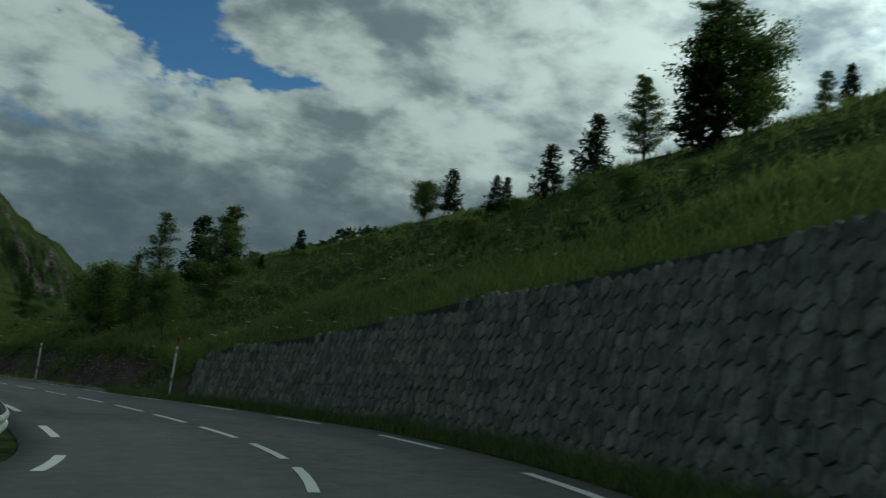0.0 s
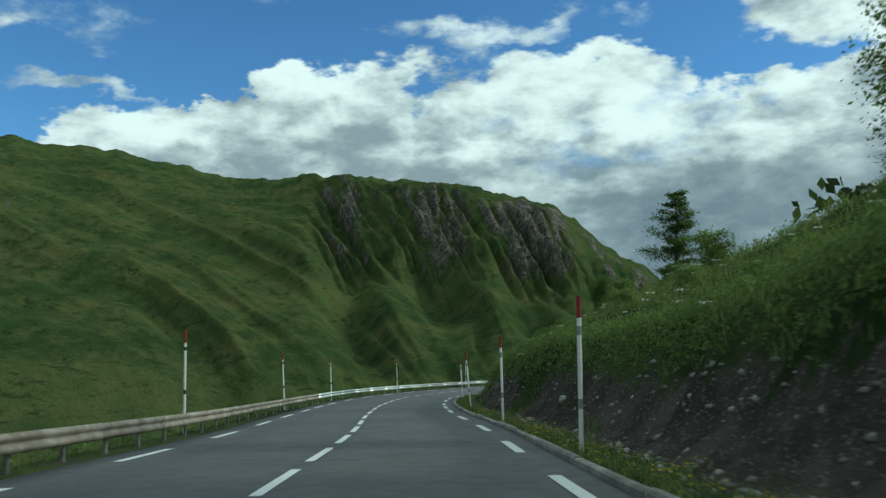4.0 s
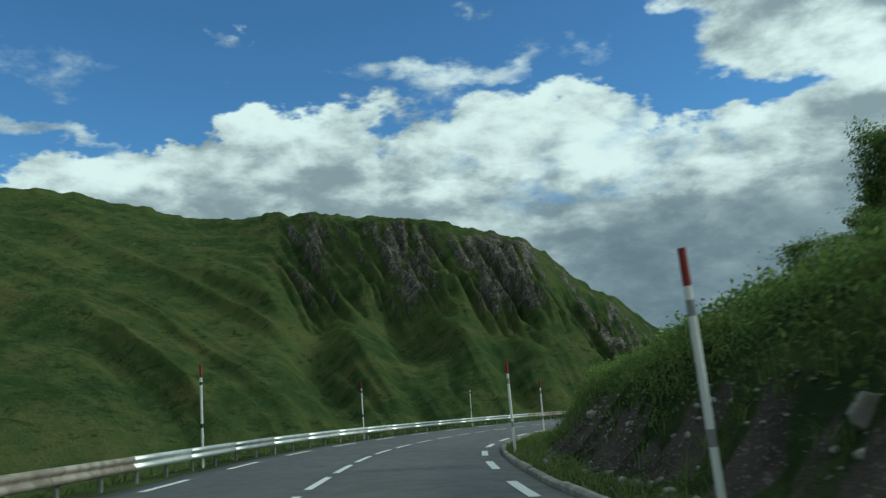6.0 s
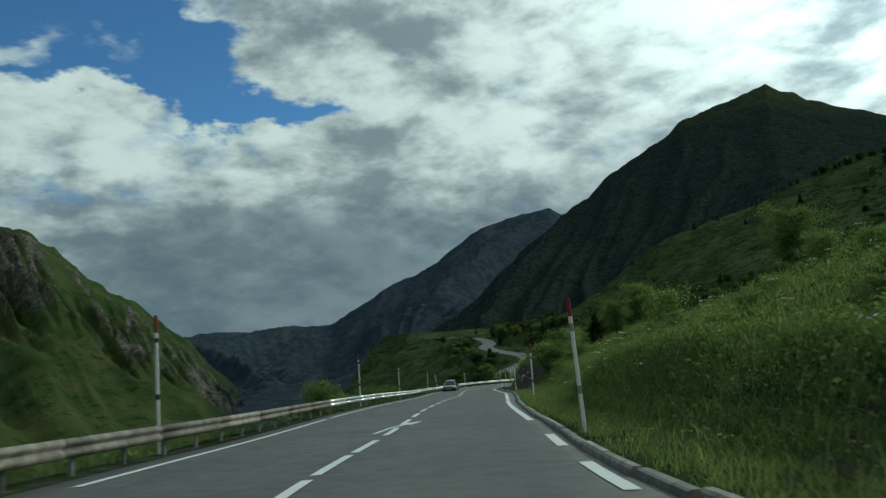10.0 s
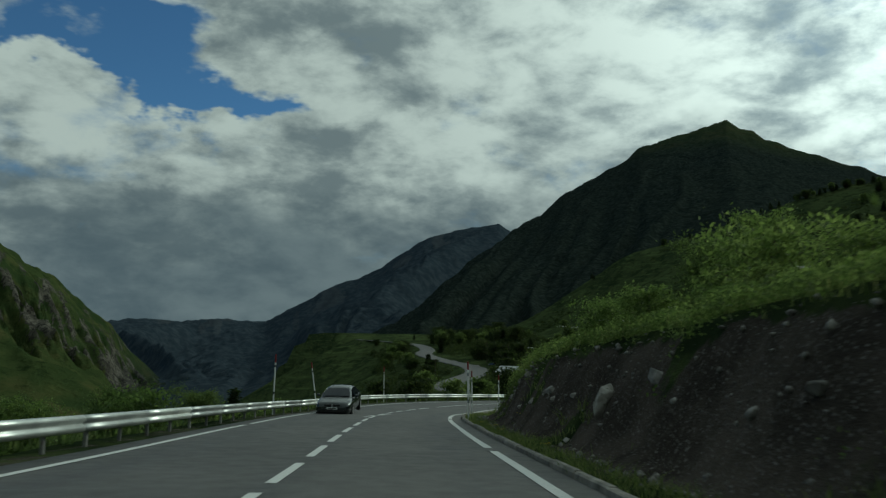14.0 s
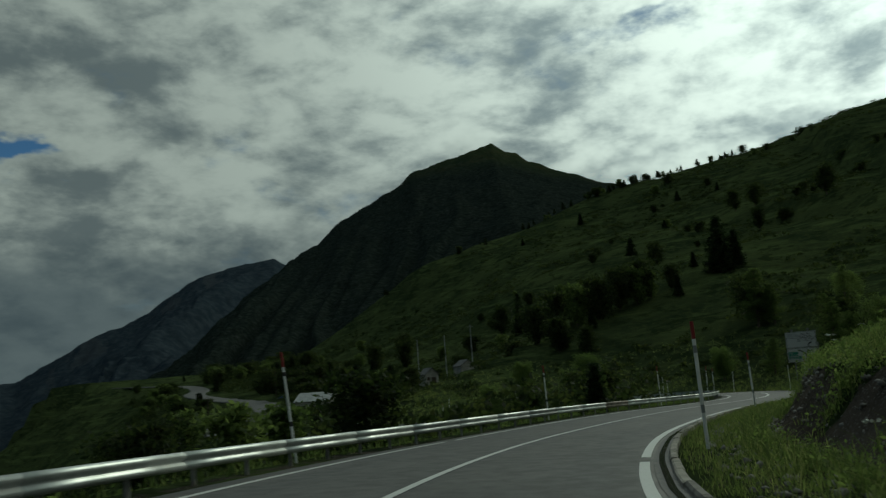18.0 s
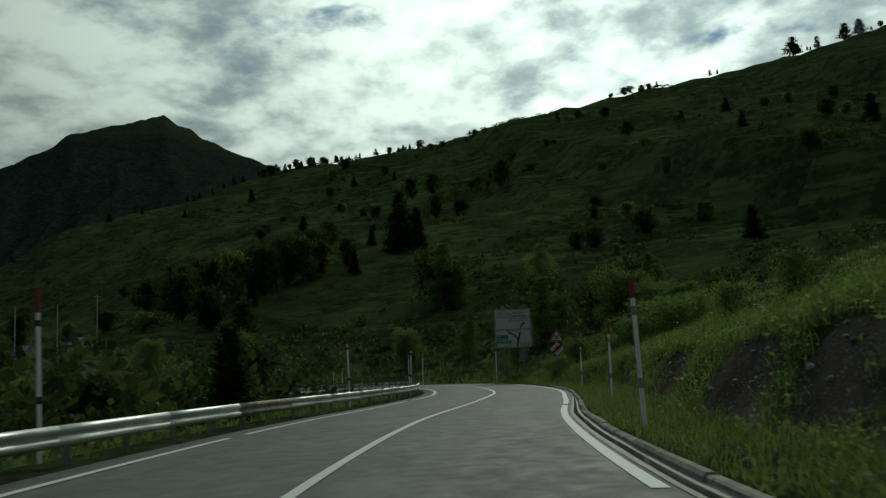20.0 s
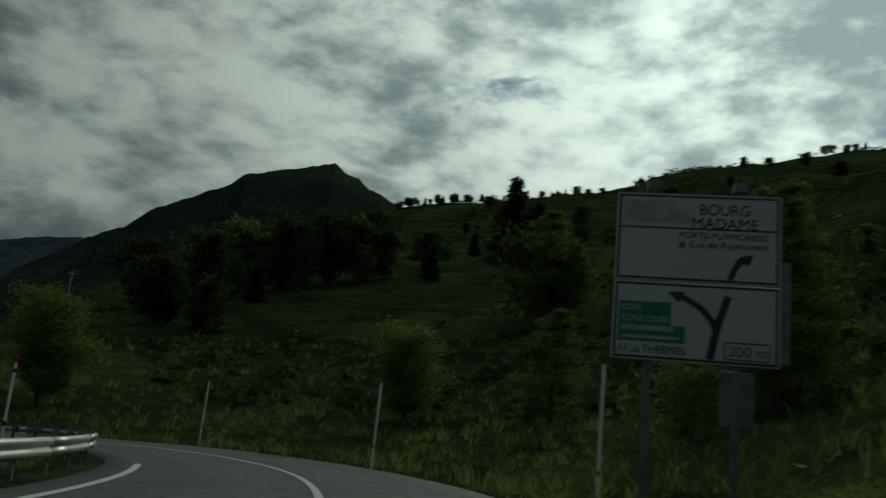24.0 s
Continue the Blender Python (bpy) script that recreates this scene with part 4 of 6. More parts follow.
VALLEY_SPOTS = [(40, -4.9, 7), (58, -4.9, 0), (73, -4.9, 0), (86, -4.9, 0.5), (105.5, -4.8, -2), (120, -4.7, -1), (138.5, -4.7, -1.5), (156.5, -4.6, -1.0), (179, -4.8, 0), (208.5, -4.8, 0),
                (228.5, -4.8, -1), (265.0, -4.7, 0.5), (276.5, -5.0, -9), (291.0, -4.9, -1.5), (307.6, -4.9, -6), (331, -5.2, -1.5), (351, -5.0, -1), (366.2, -4.7, 1.5), (380.8, -4.7, 0.5), (398.3, -6.4, 0.5), (440, -4.9, 0), (452, 5.2, 0), (458, -5, 0)]


def stand(kind, x, y, lean, toward, z=None):
    s, c, zr = nearest(np.array([float(x)]), np.array([float(y)]))
    zb = float(zr[0]) + 0.02 if z is None else z
    return copy_thing(kind, Matrix.Translation((x, y, zb)) @ pose(0, 0, 0, 0, 0, toward) @ pose(0, 0, 0, 0, lean, 0) @ pose(0, 0, 0, 0, 0, 37 * (x % 7)))


random.seed(11)
for x, y, lean in KERB_SPOTS:
    s = float(nearest(np.array([x]), np.array([y]))[0][0])
    stand(KERB_POLE, x, y, lean, bearing(s), float(near_height(np.array([x]), np.array([y]))[0][0]) + 0.01)
for s, c, lean in VALLEY_SPOTS:
    p = at(s, c)
    stand(VALLEY_POLE, p.x, p.y, lean, bearing(s), p.z + float(np.interp(s, (40, 58, 90, 210, 230, 320, 360), (0.38, 0.22, 0.25, 0.28, 0.08, 0.0, 0.2))) if s < 390 else ground_z(p.x, p.y))
for x, y, lean in ((56.7, 208.4, 0.3), (57.2, 220.2, 1.2), (54.6, 233.4, 1.5), (26.0, 242.0, 0.0), (36.0, 242.3, 0)):
    stand(PLAIN_POLE, x, y, lean, 0, ground_z(x, y))
for ob in (KERB_POLE, VALLEY_POLE, PLAIN_POLE):
    for q in list(ob.children_recursive) + [ob]:
        bpy.data.objects.remove(q)


# ---- retaining wall ----
def wall_top(s):
    return float(np.interp(s, (-60, 8, 13, 19, 22.5, 26, 34, 36, 37.4), (3.4, 3.4, 3.6, 3.4, 3.1, 2.8, 2.35, 2.0, 1.4)))


def build_wall():
    wall = tagged(new("wall_stone"), "retaining wall of rough grey fieldstones below the grassy slope", "wall", kind="structure")
    ss = list(np.arange(-45, 37.1, 1.0)) + [37.2]
    v, f = [], []
    for s in ss:
        h = wall_top(s)
        v += [tuple(at(s, 5.22, -0.4)), tuple(at(s, 5.22 + 0.09 * h, h - 0.06)), tuple(at(s, 6.7, h - 0.03)), tuple(at(s, 6.75, -0.4))]
    for i in range(len(ss) - 1):
        for j in range(4):
            a, b = 4 * i + j, 4 * i + (j + 1) % 4
            f.append((a, a + 4, b + 4, b))
    f += [(0, 1, 2, 3), tuple(len(v) - 4 + q for q in (3, 2, 1, 0))]
    part_of("wall_body", mesh("wall_body", v, f, "wall_mortar"), wall)
    rnd = random.Random(4)
    rest_v, rest_f, count = [], [], 0
    # rubble: cells round jittered centres, each corner shared by three stones
    W, T, ni, nj = 0.35, 0.34, 154, 13
    ctr = {(i, j): (-14 + (i + 0.5 * (j % 2) + rnd.uniform(-0.30, 0.30)) * W, -0.15 + (j + rnd.uniform(-0.33, 0.33)) * T) for i in range(-2, ni + 2) for j in range(-2, nj + 2)}
    for j_ in range(nj):
        for i_ in range(ni):
            o = j_ % 2
            near = [(i_ + 1, j_), (i_ + o, j_ + 1), (i_ + o - 1, j_ + 1), (i_ - 1, j_), (i_ + o - 1, j_ - 1), (i_ + o, j_ - 1)]
            c0 = ctr[(i_, j_)]
            tops = [tuple((c0[q] + ctr[near[k]][q] + ctr[near[(k + 1) % 6]][q]) / 3 for q in (0, 1)) for k in range(6)]
            if max(q[1] for q in tops) < wall_top(c0[0]) + 0.10 and c0[0] < 37.0:
                j = lambda a: rnd.uniform(-a, a)
                ring = [tops[4], tuple((tops[4][q] + tops[5][q]) / 2 for q in (0, 1)), tops[5], tops[0], tops[1], tuple((tops[1][q] + tops[2][q]) / 2 + (0, 0.02)[q] for q in (0, 1)), tops[2], tops[3]]
                cs, cz = sum(q[0] for q in ring) / 8, sum(q[1] for q in ring) / 8
                d = rnd.uniform(0.008, 0.030)
                vs = []
                for k, q in ((0.95, -0.06), (0.93, d * 0.7), (0.84, d)):
                    for a, b in ring:
                        ps, pz = cs + (a - cs) * k, cz + (b - cz) * k
                        vs.append(tuple(at(ps, 5.22 + 0.09 * max(pz, 0) - q + j(.012), pz)))
                vs.append(tuple(at(cs, 5.22 + 0.09 * cz - d * 1.05, cz)))
                fs = []
                for r in range(2):
                    for q in range(8):
                        a, b = r * 8 + q, r * 8 + (q + 1) % 8
                        fs.append((a, a + 8, b + 8, b))
                fs += [(16 + q, 24, 16 + (q + 1) % 8) for q in range(8)]
                if 8 < cs < 26 and count < 300:
                    me = mesh("stone", vs, fs, "wall_stone")
                    part_of("stone", me, wall)
                    count += 1
                else:
                    n = len(rest_v)
                    rest_v += vs
                    rest_f += [tuple(n + i for i in q) for q in fs]
    o = part_of("more_stones", mesh("more_stones", rest_v, rest_f, "wall_stone"), wall)
    o["kind"] = "stuff"


build_wall()


# ---- trees and shrubs ----
def leaves(centres, size, rnd, flat=0.0, aspect=1.0, per=1):
    """Quads of random turn at the given places, as arrays."""
    n = len(centres)
    a = rnd.normal(size=(n, 3))
    a[:, 2] *= 1 - flat
    a /= np.linalg.norm(a, axis=1)[:, None]
    b = np.cross(a, rnd.normal(size=(n, 3)))
    b /= np.linalg.norm(b, axis=1)[:, None]
    s = (size * (0.6 + 0.8 * rnd.rand(n)))[:, None]
    v = np.stack([centres - a * s, centres + b * s * 0.5 * aspect, centres + a * s, centres - b * s * 0.5 * aspect], 1).reshape(-1, 3)
    f = np.arange(4 * n).reshape(n, 4)
    return v, f


def limb(bm, a, b, r0, r1, rnd, bend=0.12, n=3, seg=6):
    pts = [Vector(a)]
    d = Vector(b) - Vector(a)
    for i in range(1, n + 1):
        q = Vector(a) + d * (i / n)
        if i < n:
            q += Vector(rnd.normal(size=3) * bend * d.length / n)
        pts.append(q)
    for i in range(n):
        rod(bm, pts[i], pts[i + 1], r0 + (r1 - r0) * i / n, r0 + (r1 - r0) * (i + 1) / n, seg)
    return pts


def broadleaf(seed, h, spread, count, name, label, mat, low=0.2, airy=0.5, leaf=0.085, category="tree"):
    rnd = np.random.RandomState(seed)
    ob = thing(name, label, category)
    bm = bmesh.new()
    top = np.array((rnd.normal() * 0.05 * h, rnd.normal() * 0.05 * h, h * 0.93))
    trunk = limb(bm, (0, 0, -0.3), top, 0.022 * h, 0.006 * h, rnd, 0.10, 5, 7)
    centres = []
    for i in range(26):
        u = low + (0.96 - low) * (i + rnd.rand()) / 26
        base = Vector(top) * u
        ang = i * 2.4 + rnd.rand()
        reach = spread * h * (0.30 + 0.9 * math.sin(math.pi * min(1.0, (u - low) / (1 - low) * 0.8 + 0.15))) * (0.55 + 0.6 * rnd.rand())
        tip = base + Vector((math.cos(ang) * reach, math.sin(ang) * reach, reach * (0.35 + 0.5 * rnd.rand())))
        pts = limb(bm, base, tip, 0.007 * h * (1.1 - u), 0.002 * h, rnd, 0.2, 3, 4)
        for k in range(3):
            q = pts[-1] * (1 - 0.32 * k) + base * 0.32 * k
            m = int(count / 78 * (0.4 + 1.2 * rnd.rand()))
            centres.append(np.array(q) + rnd.normal(size=(m, 3)) * (0.030 * h + 0.13 * reach) * (airy + 0.5) * np.array((1, 1, 0.75)))
    part("trunk", bm, "bark", ob)
    v, f = leaves(np.vstack(centres), leaf, rnd)
    part_of("crown", mesh("crown", v, f, mat), ob)
    return ob


def conifer(seed, h, spread, tiers, name, label, droop=0.15, gap=0.0):
    rnd = np.random.RandomState(seed)
    ob = thing(name, label, "conifer")
    bm = bmesh.new()
    limb(bm, (0, 0, -0.3), (rnd.normal() * 0.02 * h, rnd.normal() * 0.02 * h, h), 0.02 * h, 0.003 * h, rnd, 0.04, 5, 7)
    cs, ways = [], []
    for i in range(tiers):
        u = 0.10 + 0.89 * i / tiers
        r = spread * h * (1 - u) ** 0.8 * (0.75 + 0.5 * rnd.rand()) + 0.03 * h
        for j in range(7):
            if rnd.rand() < gap:
                continue
            a = j * 0.9 + i * 1.7 + rnd.rand() * 0.6
            rr = r * (0.7 + 0.5 * rnd.rand())
            tip = Vector((math.cos(a) * rr, math.sin(a) * rr, u * h - droop * rr + 0.25 * rr * (u > 0.7)))
            rod(bm, (0, 0, u * h), tip, 0.004 * h * (1.1 - u), 0.001 * h, 4)
            m = max(6, int(40 * rr / (spread * h)))
            t = (0.25 + 0.8 * rnd.rand(m))[:, None]
            q = np.array((0, 0, u * h)) * (1 - t) + np.array(tip) * t + rnd.normal(size=(m, 3)) * 0.022 * h
            cs.append(q)
    part("trunk", bm, "bark", ob)
    v, f = leaves(np.vstack(cs), 0.036 * h, rnd, 0.4, 0.6)
    part_of("crown", mesh("crown", v, f, "pine_needle"), ob)
    return ob


def pointed(seed, h, spread, count, name, label, mat, leaf=0.05, low=0.08, category="tree"):
    """A young tree with rising limbs that shorten towards a pointed top, its leaves in sprays along the twigs."""
    rnd = np.random.RandomState(seed)
    ob = thing(name, label, category)
    bm = bmesh.new()
    top = Vector((rnd.normal() * 0.03 * h, rnd.normal() * 0.03 * h, h))
    limb(bm, (0, 0, -0.3), top, 0.018 * h, 0.003 * h, rnd, 0.06, 6, 7)
    centres, many = [], 44
    for i in range(many):
        u = low + (0.97 - low) * (i + rnd.rand()) / many
        base = top * u
        ang = i * 2.4 + rnd.rand()
        reach = spread * h * (0.12 + (1 - u) ** 0.75) * (0.45 + 0.75 * rnd.rand()) * min(1.0, 0.55 + u * 1.6)
        tip = base + Vector((math.cos(ang) * reach, math.sin(ang) * reach, reach * (0.25 + 0.55 * rnd.rand())))
        limb(bm, base, tip, 0.006 * h * (1.1 - u), 0.0012 * h, rnd, 0.15, 3, 4)
        for k in range(5):
            f = 0.35 + 0.16 * k + 0.05 * rnd.rand()
            q = base.lerp(tip, f) + Vector(rnd.normal(size=3) * 0.05 * reach)
            m = max(8, int(count / (many * 5) * (0.5 + rnd.rand()) * (0.4 + reach / (spread * h))))
            centres.append(np.array(q) + rnd.normal(size=(m, 3)) * (0.012 * h + 0.12 * reach) * np.array((1, 1, 0.55)))
    part("trunk", bm, "bark", ob)
    v, f = leaves(np.vstack(centres), leaf, rnd)
    part_of("crown", mesh("crown", v, f, mat), ob)
    return ob


BIRCHES = [pointed(3, 6.0, 0.26, 15000, "birch_tree", "slender young birch with airy green crown on the slope", "birch_leaf", 0.055),
           pointed(8, 6.0, 0.20, 7500, "birch_tree", "thin sparse birch tree standing among shrubs", "birch_leaf", 0.055, 0.16)]
ROUNDS = [broadleaf(21, 4.0, 0.32, 17000, "rowan_tree", "dense dark green round-crowned rowan tree on the slope", "shrub_leaf", 0.08, 0.42, 0.055),
          broadleaf(25, 4.0, 0.38, 18000, "rowan_tree", "broad leafy rowan tree with uneven dark crown", "birch_leaf", 0.10, 0.42, 0.055)]
SHRUBS = [broadleaf(31, 1.6, 0.5, 3200, "shrub", "leafy green shrub growing on the grassy bank", "shrub_leaf", 0.05, 0.7, 0.055, "shrub"),
          broadleaf(36, 1.6, 0.45, 2800, "shrub", "low bushy willow shrub beside the road", "birch_leaf", 0.05, 0.7, 0.05, "shrub"),
          broadleaf(39, 1.6, 0.55, 3000, "shrub", "spreading bright green shrub on the hillside", "shrub_leaf", 0.04, 0.8, 0.055, "shrub")]
PINES = [conifer(41, 4.0, 0.26, 13, "pine_tree", "small dark mountain pine with ragged branches", -0.25, 0.15),
         conifer(44, 4.0, 0.22, 15, "pine_tree", "narrow dark pine tree standing on the hillside", -0.1, 0.25)]
FIRS = [conifer(51, 9.0, 0.20, 20, "fir_tree", "tall dark green fir tree on the hillside", 0.22),
        conifer(57, 9.0, 0.24, 18, "fir_tree", "broad dark fir tree among shrubs", 0.18, 0.1)]
FAR_ROUND = [broadleaf(61, 4.0, 0.36, 2600, "bush_tree", "round dark bush tree on the far hillside", "scrub_leaf", 0.05, 0.6, 0.17),
             broadleaf(63, 4.0, 0.30, 2600, "bush_tree", "leafy dark bush tree below the road", "birch_leaf", 0.05, 0.6, 0.16),
             broadleaf(67, 4.0, 0.42, 2600, "bush_tree", "broad low dark bush on the far slope", "scrub_leaf", 0.04, 0.7, 0.17)]
PROTOS = {"bush": (FAR_ROUND, 4.0), "birch": (BIRCHES, 6.0), "round": (ROUNDS, 4.0), "shrub": (SHRUBS, 1.6), "pine": (PINES, 4.0), "fir": (FIRS, 9.0)}
GROUPS = {"bush": "bush trees on the far slopes", "birch": "birches on the slope", "round": "rowan trees on the slope", "shrub": "shrubs on the bank", "pine": "pines on the slope", "fir": "firs on the hillside"}
for k, (obs_, _) in PROTOS.items():
    for o in obs_:
        o["group"] = GROUPS[k]
PLANTED = []


def plant(kind, x, y, h, wide=1.0, which=None):
    obs_, h0 = PROTOS[kind]
    i = len(PLANTED)
    o = obs_[(i * 7 + int(abs(x) * 3)) % len(obs_) if which is None else which]
    k = h / h0
    z = ground_z(x, y)
    PLANTED.append(copy_thing(o, Matrix.Translation((x, y, z)) @ pose(0, 0, 0, 0, 0, (i * 67) % 360) @ Matrix.Diagonal((k * wide, k * wide, k, 1))))


for spec in (("birch", 67.4, -80.0, 7.0, 1.15, 0), ("round", 57.8, -74.0, 5.0), ("birch", 62.6, -80.4, 5.2, 1.0, 1), ("birch", 66.2, -85.2, 4.4, 1.0, 1), ("birch", 60.2, -70.8, 7.6, 1.0, 1),
             ("pine", 60.5, -62.0, 6.5), ("pine", 63.5, -63.5, 5.0), ("round", 58.8, -72.4, 3.6), ("round", 64.0, -79.0, 3.4), ("round", 50.5, -60.5, 4.2), ("pine", 68.8, -60.9, 2.6), ("pine", 65.6, -60.5, 1.5),
             ("round", 79.2, -59.0, 3.6), ("pine", 81.3, -58.0, 4.4), ("pine", 84.8, -73.5, 3.0), ("pine", 85.6, -72.5, 2.6), ("pine", 88.0, -79.0, 4.4), ("pine", 90.5, -81.0, 5.0), ("birch", 93.0, -84.0, 5.4, 1.2, 0),
             ("birch", 95.6, -90.4, 8.0, 1.6, 0), ("round", 97.5, -88.6, 6.0), ("pine", 94.2, -91.6, 7.0), ("birch", 104.0, -83.0, 3.0), ("pine", 105.5, -83.0, 3.0),
             ("round", 27.4, -33.3, 3.5, 0.62), ("shrub", 29.0, -34.0, 1.3), ("birch", 36.6, -43.0, 4.6, 1.2, 0), ("birch", 24.0, -16.4, 5.2, 1.1, 0), ("shrub", 33.0, -41.5, 1.5), ("shrub", 39.5, -46.0, 1.6),
             ("round", 16.5, 50.0, 4.2), ("shrub", 9.6, 54.9, 2.4), ("round", 9.3, 80.9, 3.4), ("shrub", 3.4, 72.8, 2.2), ("pine", 7.3, 81.0, 3.2), ("shrub", 2.2, 70.7, 2.2), ("shrub", 4.8, 86.0, 2.4), ("shrub", 5.6, 91.0, 2.2),
             ("round", 11.7, 114.0, 3.4), ("shrub", 3.2, 99.0, 1.8), ("round", 14.5, 121.0, 6.0), ("round", 17.2, 119.5, 7.0), ("pine", 16.0, 124.0, 7.0), ("shrub", 5.0, 107.0, 2.0), ("shrub", 8.4, 110.0, 2.2),
             ("fir", -24.6, 147.0, 6.6), ("round", -20.0, 84.0, 6.4), ("round", -23.0, 104.0, 5.4), ("round", -20.5, 108.0, 4.6), ("shrub", -14.5, 72.0, 2.4), ("shrub", -15.5, 98.0, 2.6), ("round", -22.0, 128.0, 5.0), ("shrub", -17.0, 135.0, 2.6),
             ("shrub", 66.5, 201.9, 3.0), ("shrub", 64.0, 196.0, 2.4), ("birch", 73.0, 203.0, 5.0, 1.4, 0), ("birch", 79.0, 209.0, 6.0, 1.3, 0), ("birch", 69.0, 215.5, 7.5, 1.2, 0), ("round", 74.0, 219.0, 5.0), ("birch", 66.0, 224.0, 5.0, 1.3, 0),
             ("round", 59.5, 190.5, 3.4, 1.3), ("round", 62.5, 195.0, 4.2, 1.3), ("shrub", 56.5, 189.0, 2.2, 1.4), ("round", 64.5, 200.5, 4.4, 1.2), ("shrub", 58.0, 200.0, 2.2, 1.3), ("shrub", 54.5, 198.5, 1.5, 1.4), ("shrub", 58.5, 189.5, 2.2), ("shrub", 61.0, 191.0, 2.6), ("shrub", 53.0, 184.5, 1.8), ("shrub", 47.0, 178.0, 1.8), ("shrub", 43.0, 172.0, 2.0), ("shrub", 64.5, 214.5, 2.0), ("round", 63.5, 232.0, 4.6),
             ("round", 48.4, 244.0, 6.0), ("round", 41.6, 254.7, 4.4), ("shrub", 33.0, 246.0, 2.6), ("round", 91.4, 239.1, 6.0), ("birch", 82.0, 232.0, 6.0, 1.3, 0), 
             ("shrub", 49.8, 187.0, 1.8, 1.3), ("shrub", 50.8, 184.5, 1.9, 1.3), ("shrub", 53.0, 188.0, 2.2, 1.3)):
    plant(*spec)
# the clumps and lone trees on the hillside above the bend
for kind, x, y, h in (("bush", 87.7, 405.4, 9), ("fir", 89.5, 391.1, 10.8), ("bush", 58, 290, 7.6), ("bush", 65.3, 297.8, 9), ("bush", 68, 292.3, 9),
                      ("bush", 73, 292.2, 8.5), ("bush", 80, 295.8, 9), ("bush", 85.9, 297.7, 9), ("bush", 139, 385, 7.7), ("fir", 107.2, 297.2, 10.9),
                      ("fir", 112.5, 298.9, 9.2), ("bush", 176.5, 378.4, 7.3), ("fir", 91.8, 290.9, 5), ("bush", 87.4, 258.5, 7.9), ("bush", 86, 252.7, 5.7),
                      ("bush", 59.1, 278.9, 4.6), ("bush", 191.4, 360.9, 9), ("bush", 80.3, 218.2, 4.5), ("bush", 74.8, 220.7, 6.6), ("bush", 53.9, 410.3, 9),
                      ("bush", 45.5, 421.9, 9), ("bush", 25.2, 461.4, 9), ("birch", 39.6, 245.7, 4.2), ("round", 45, 241.4, 4.5), ("bush", 75, 300.9, 7),
                      ("bush", 77.1, 297.1, 5.9), ("bush", 83.8, 294.8, 8.5), ("bush", 88.4, 297, 6.2), ("bush", 94.8, 298.6, 5.5), ("fir", 109.7, 301.5, 12.7),
                      ("bush", 200.7, 427.3, 8.2), ("bush", 198.5, 410.1, 7.8), ("birch", 83.9, 252.3, 10.1), ("birch", 85.5, 249.9, 7.1), ("birch", 86.8, 233.8, 8.7),
                      ("round", 63.3, 199.5, 5.9), ("bush", 82.8, 214, 4.8), ("bush", 57.8, 278.5, 6.2), ("bush", 61.3, 273.5, 4.6), ("bush", 259.7, 428.5, 8.2),
                      ("bush", 208.4, 330.5, 4.8), ("bush", 179.9, 284.5, 5)):
    plant(kind, x, y, h, 0.85 if kind == "bush" else 1.1)
rnd = random.Random(77)
n = 0
while n < 150:  # the spur below the road
    x, y = rnd.uniform(-55, 30), rnd.uniform(140, 620)
    s, c, _ = nearest(np.array([x]), np.array([y]))
    if c[0] > -8 and c[0] < 8 or (s[0] < 470 and c[0] > 0) or (y < 165 and x > -16) or (s[0] > 480 and c[0] < -22):
        continue
    plant(rnd.choice(("bush", "bush", "bush", "bush", "fir")), x, y, rnd.uniform(2.6, 6.2) if y < 330 else rnd.uniform(4, 8), 1.2)
    n += 1
n = 0
while n < 105:  # the hillside above the bend
    x, y = rnd.uniform(20, 330), rnd.uniform(215, 560)
    s, c, _ = nearest(np.array([x]), np.array([y]))
    if abs(c[0]) < 16 or (28 < x < 56 and 255 < y < 320) or vnoise(np.array([x / 45]), np.array([y / 45]), 6)[0] < 0.42:
        continue
    kind = rnd.choice(("fir", "bush", "bush", "bush", "bush"))
    plant(kind, x, y, rnd.uniform(3.5, 7.5) if kind == "fir" else rnd.uniform(2.0, 5.5), 1.25)
    n += 1
for i in range(84):  # along the crest
    k = rnd.randrange(10, 150) if i > 46 else rnd.randrange(50, 76)
    p = CREST[min(k, len(CREST) - 1)]
    plant(rnd.choice(("fir", "pine", "bush")), p[0] + rnd.uniform(-6, 4), p[1] - rnd.uniform(2, 12), rnd.uniform(2.0, 5.0), 1.2)
for kind, x, y, h, wide in (("pine", 526, 442, 13, 1.7), ("pine", 550, 418, 12, 1.6), ("pine", 556, 411, 11, 1.6), ("bush", 525, 440, 7, 0.9), ("pine", 536, 430, 9, 1.1)):
    plant(kind, x, y, h, wide)
for s, c, h in ((20.5, 6.2, 0.8), (22.0, 6.1, 0.9), (23.3, 6.2, 0.7), (24.4, 6.3, 0.6), (18.5, 6.2, 0.8), (16.8, 6.2, 0.7), (14.6, 6.2, 0.8)):
    p = at(s, c)
    plant("shrub", p.x, p.y, h, 1.2, 1)
for i in range(26):  # along the lip of the earth cut
    s = 226 + i * 1.35 + rnd.uniform(-0.5, 0.5)
    p = at(s, rnd.uniform(7.6, 10.5))
    plant("shrub", p.x, p.y, rnd.uniform(0.5, 1.2), 1.3)
for i in range(26):  # lush growth on the low bank
    s = 137 + i * 2.8 + rnd.uniform(-0.6, 0.6)
    p = at(s, rnd.uniform(7.4, 13.0))
    plant("shrub", p.x, p.y, rnd.uniform(0.4, 0.85), 1.6, (0, 2, 0, 2, 1)[i % 5])
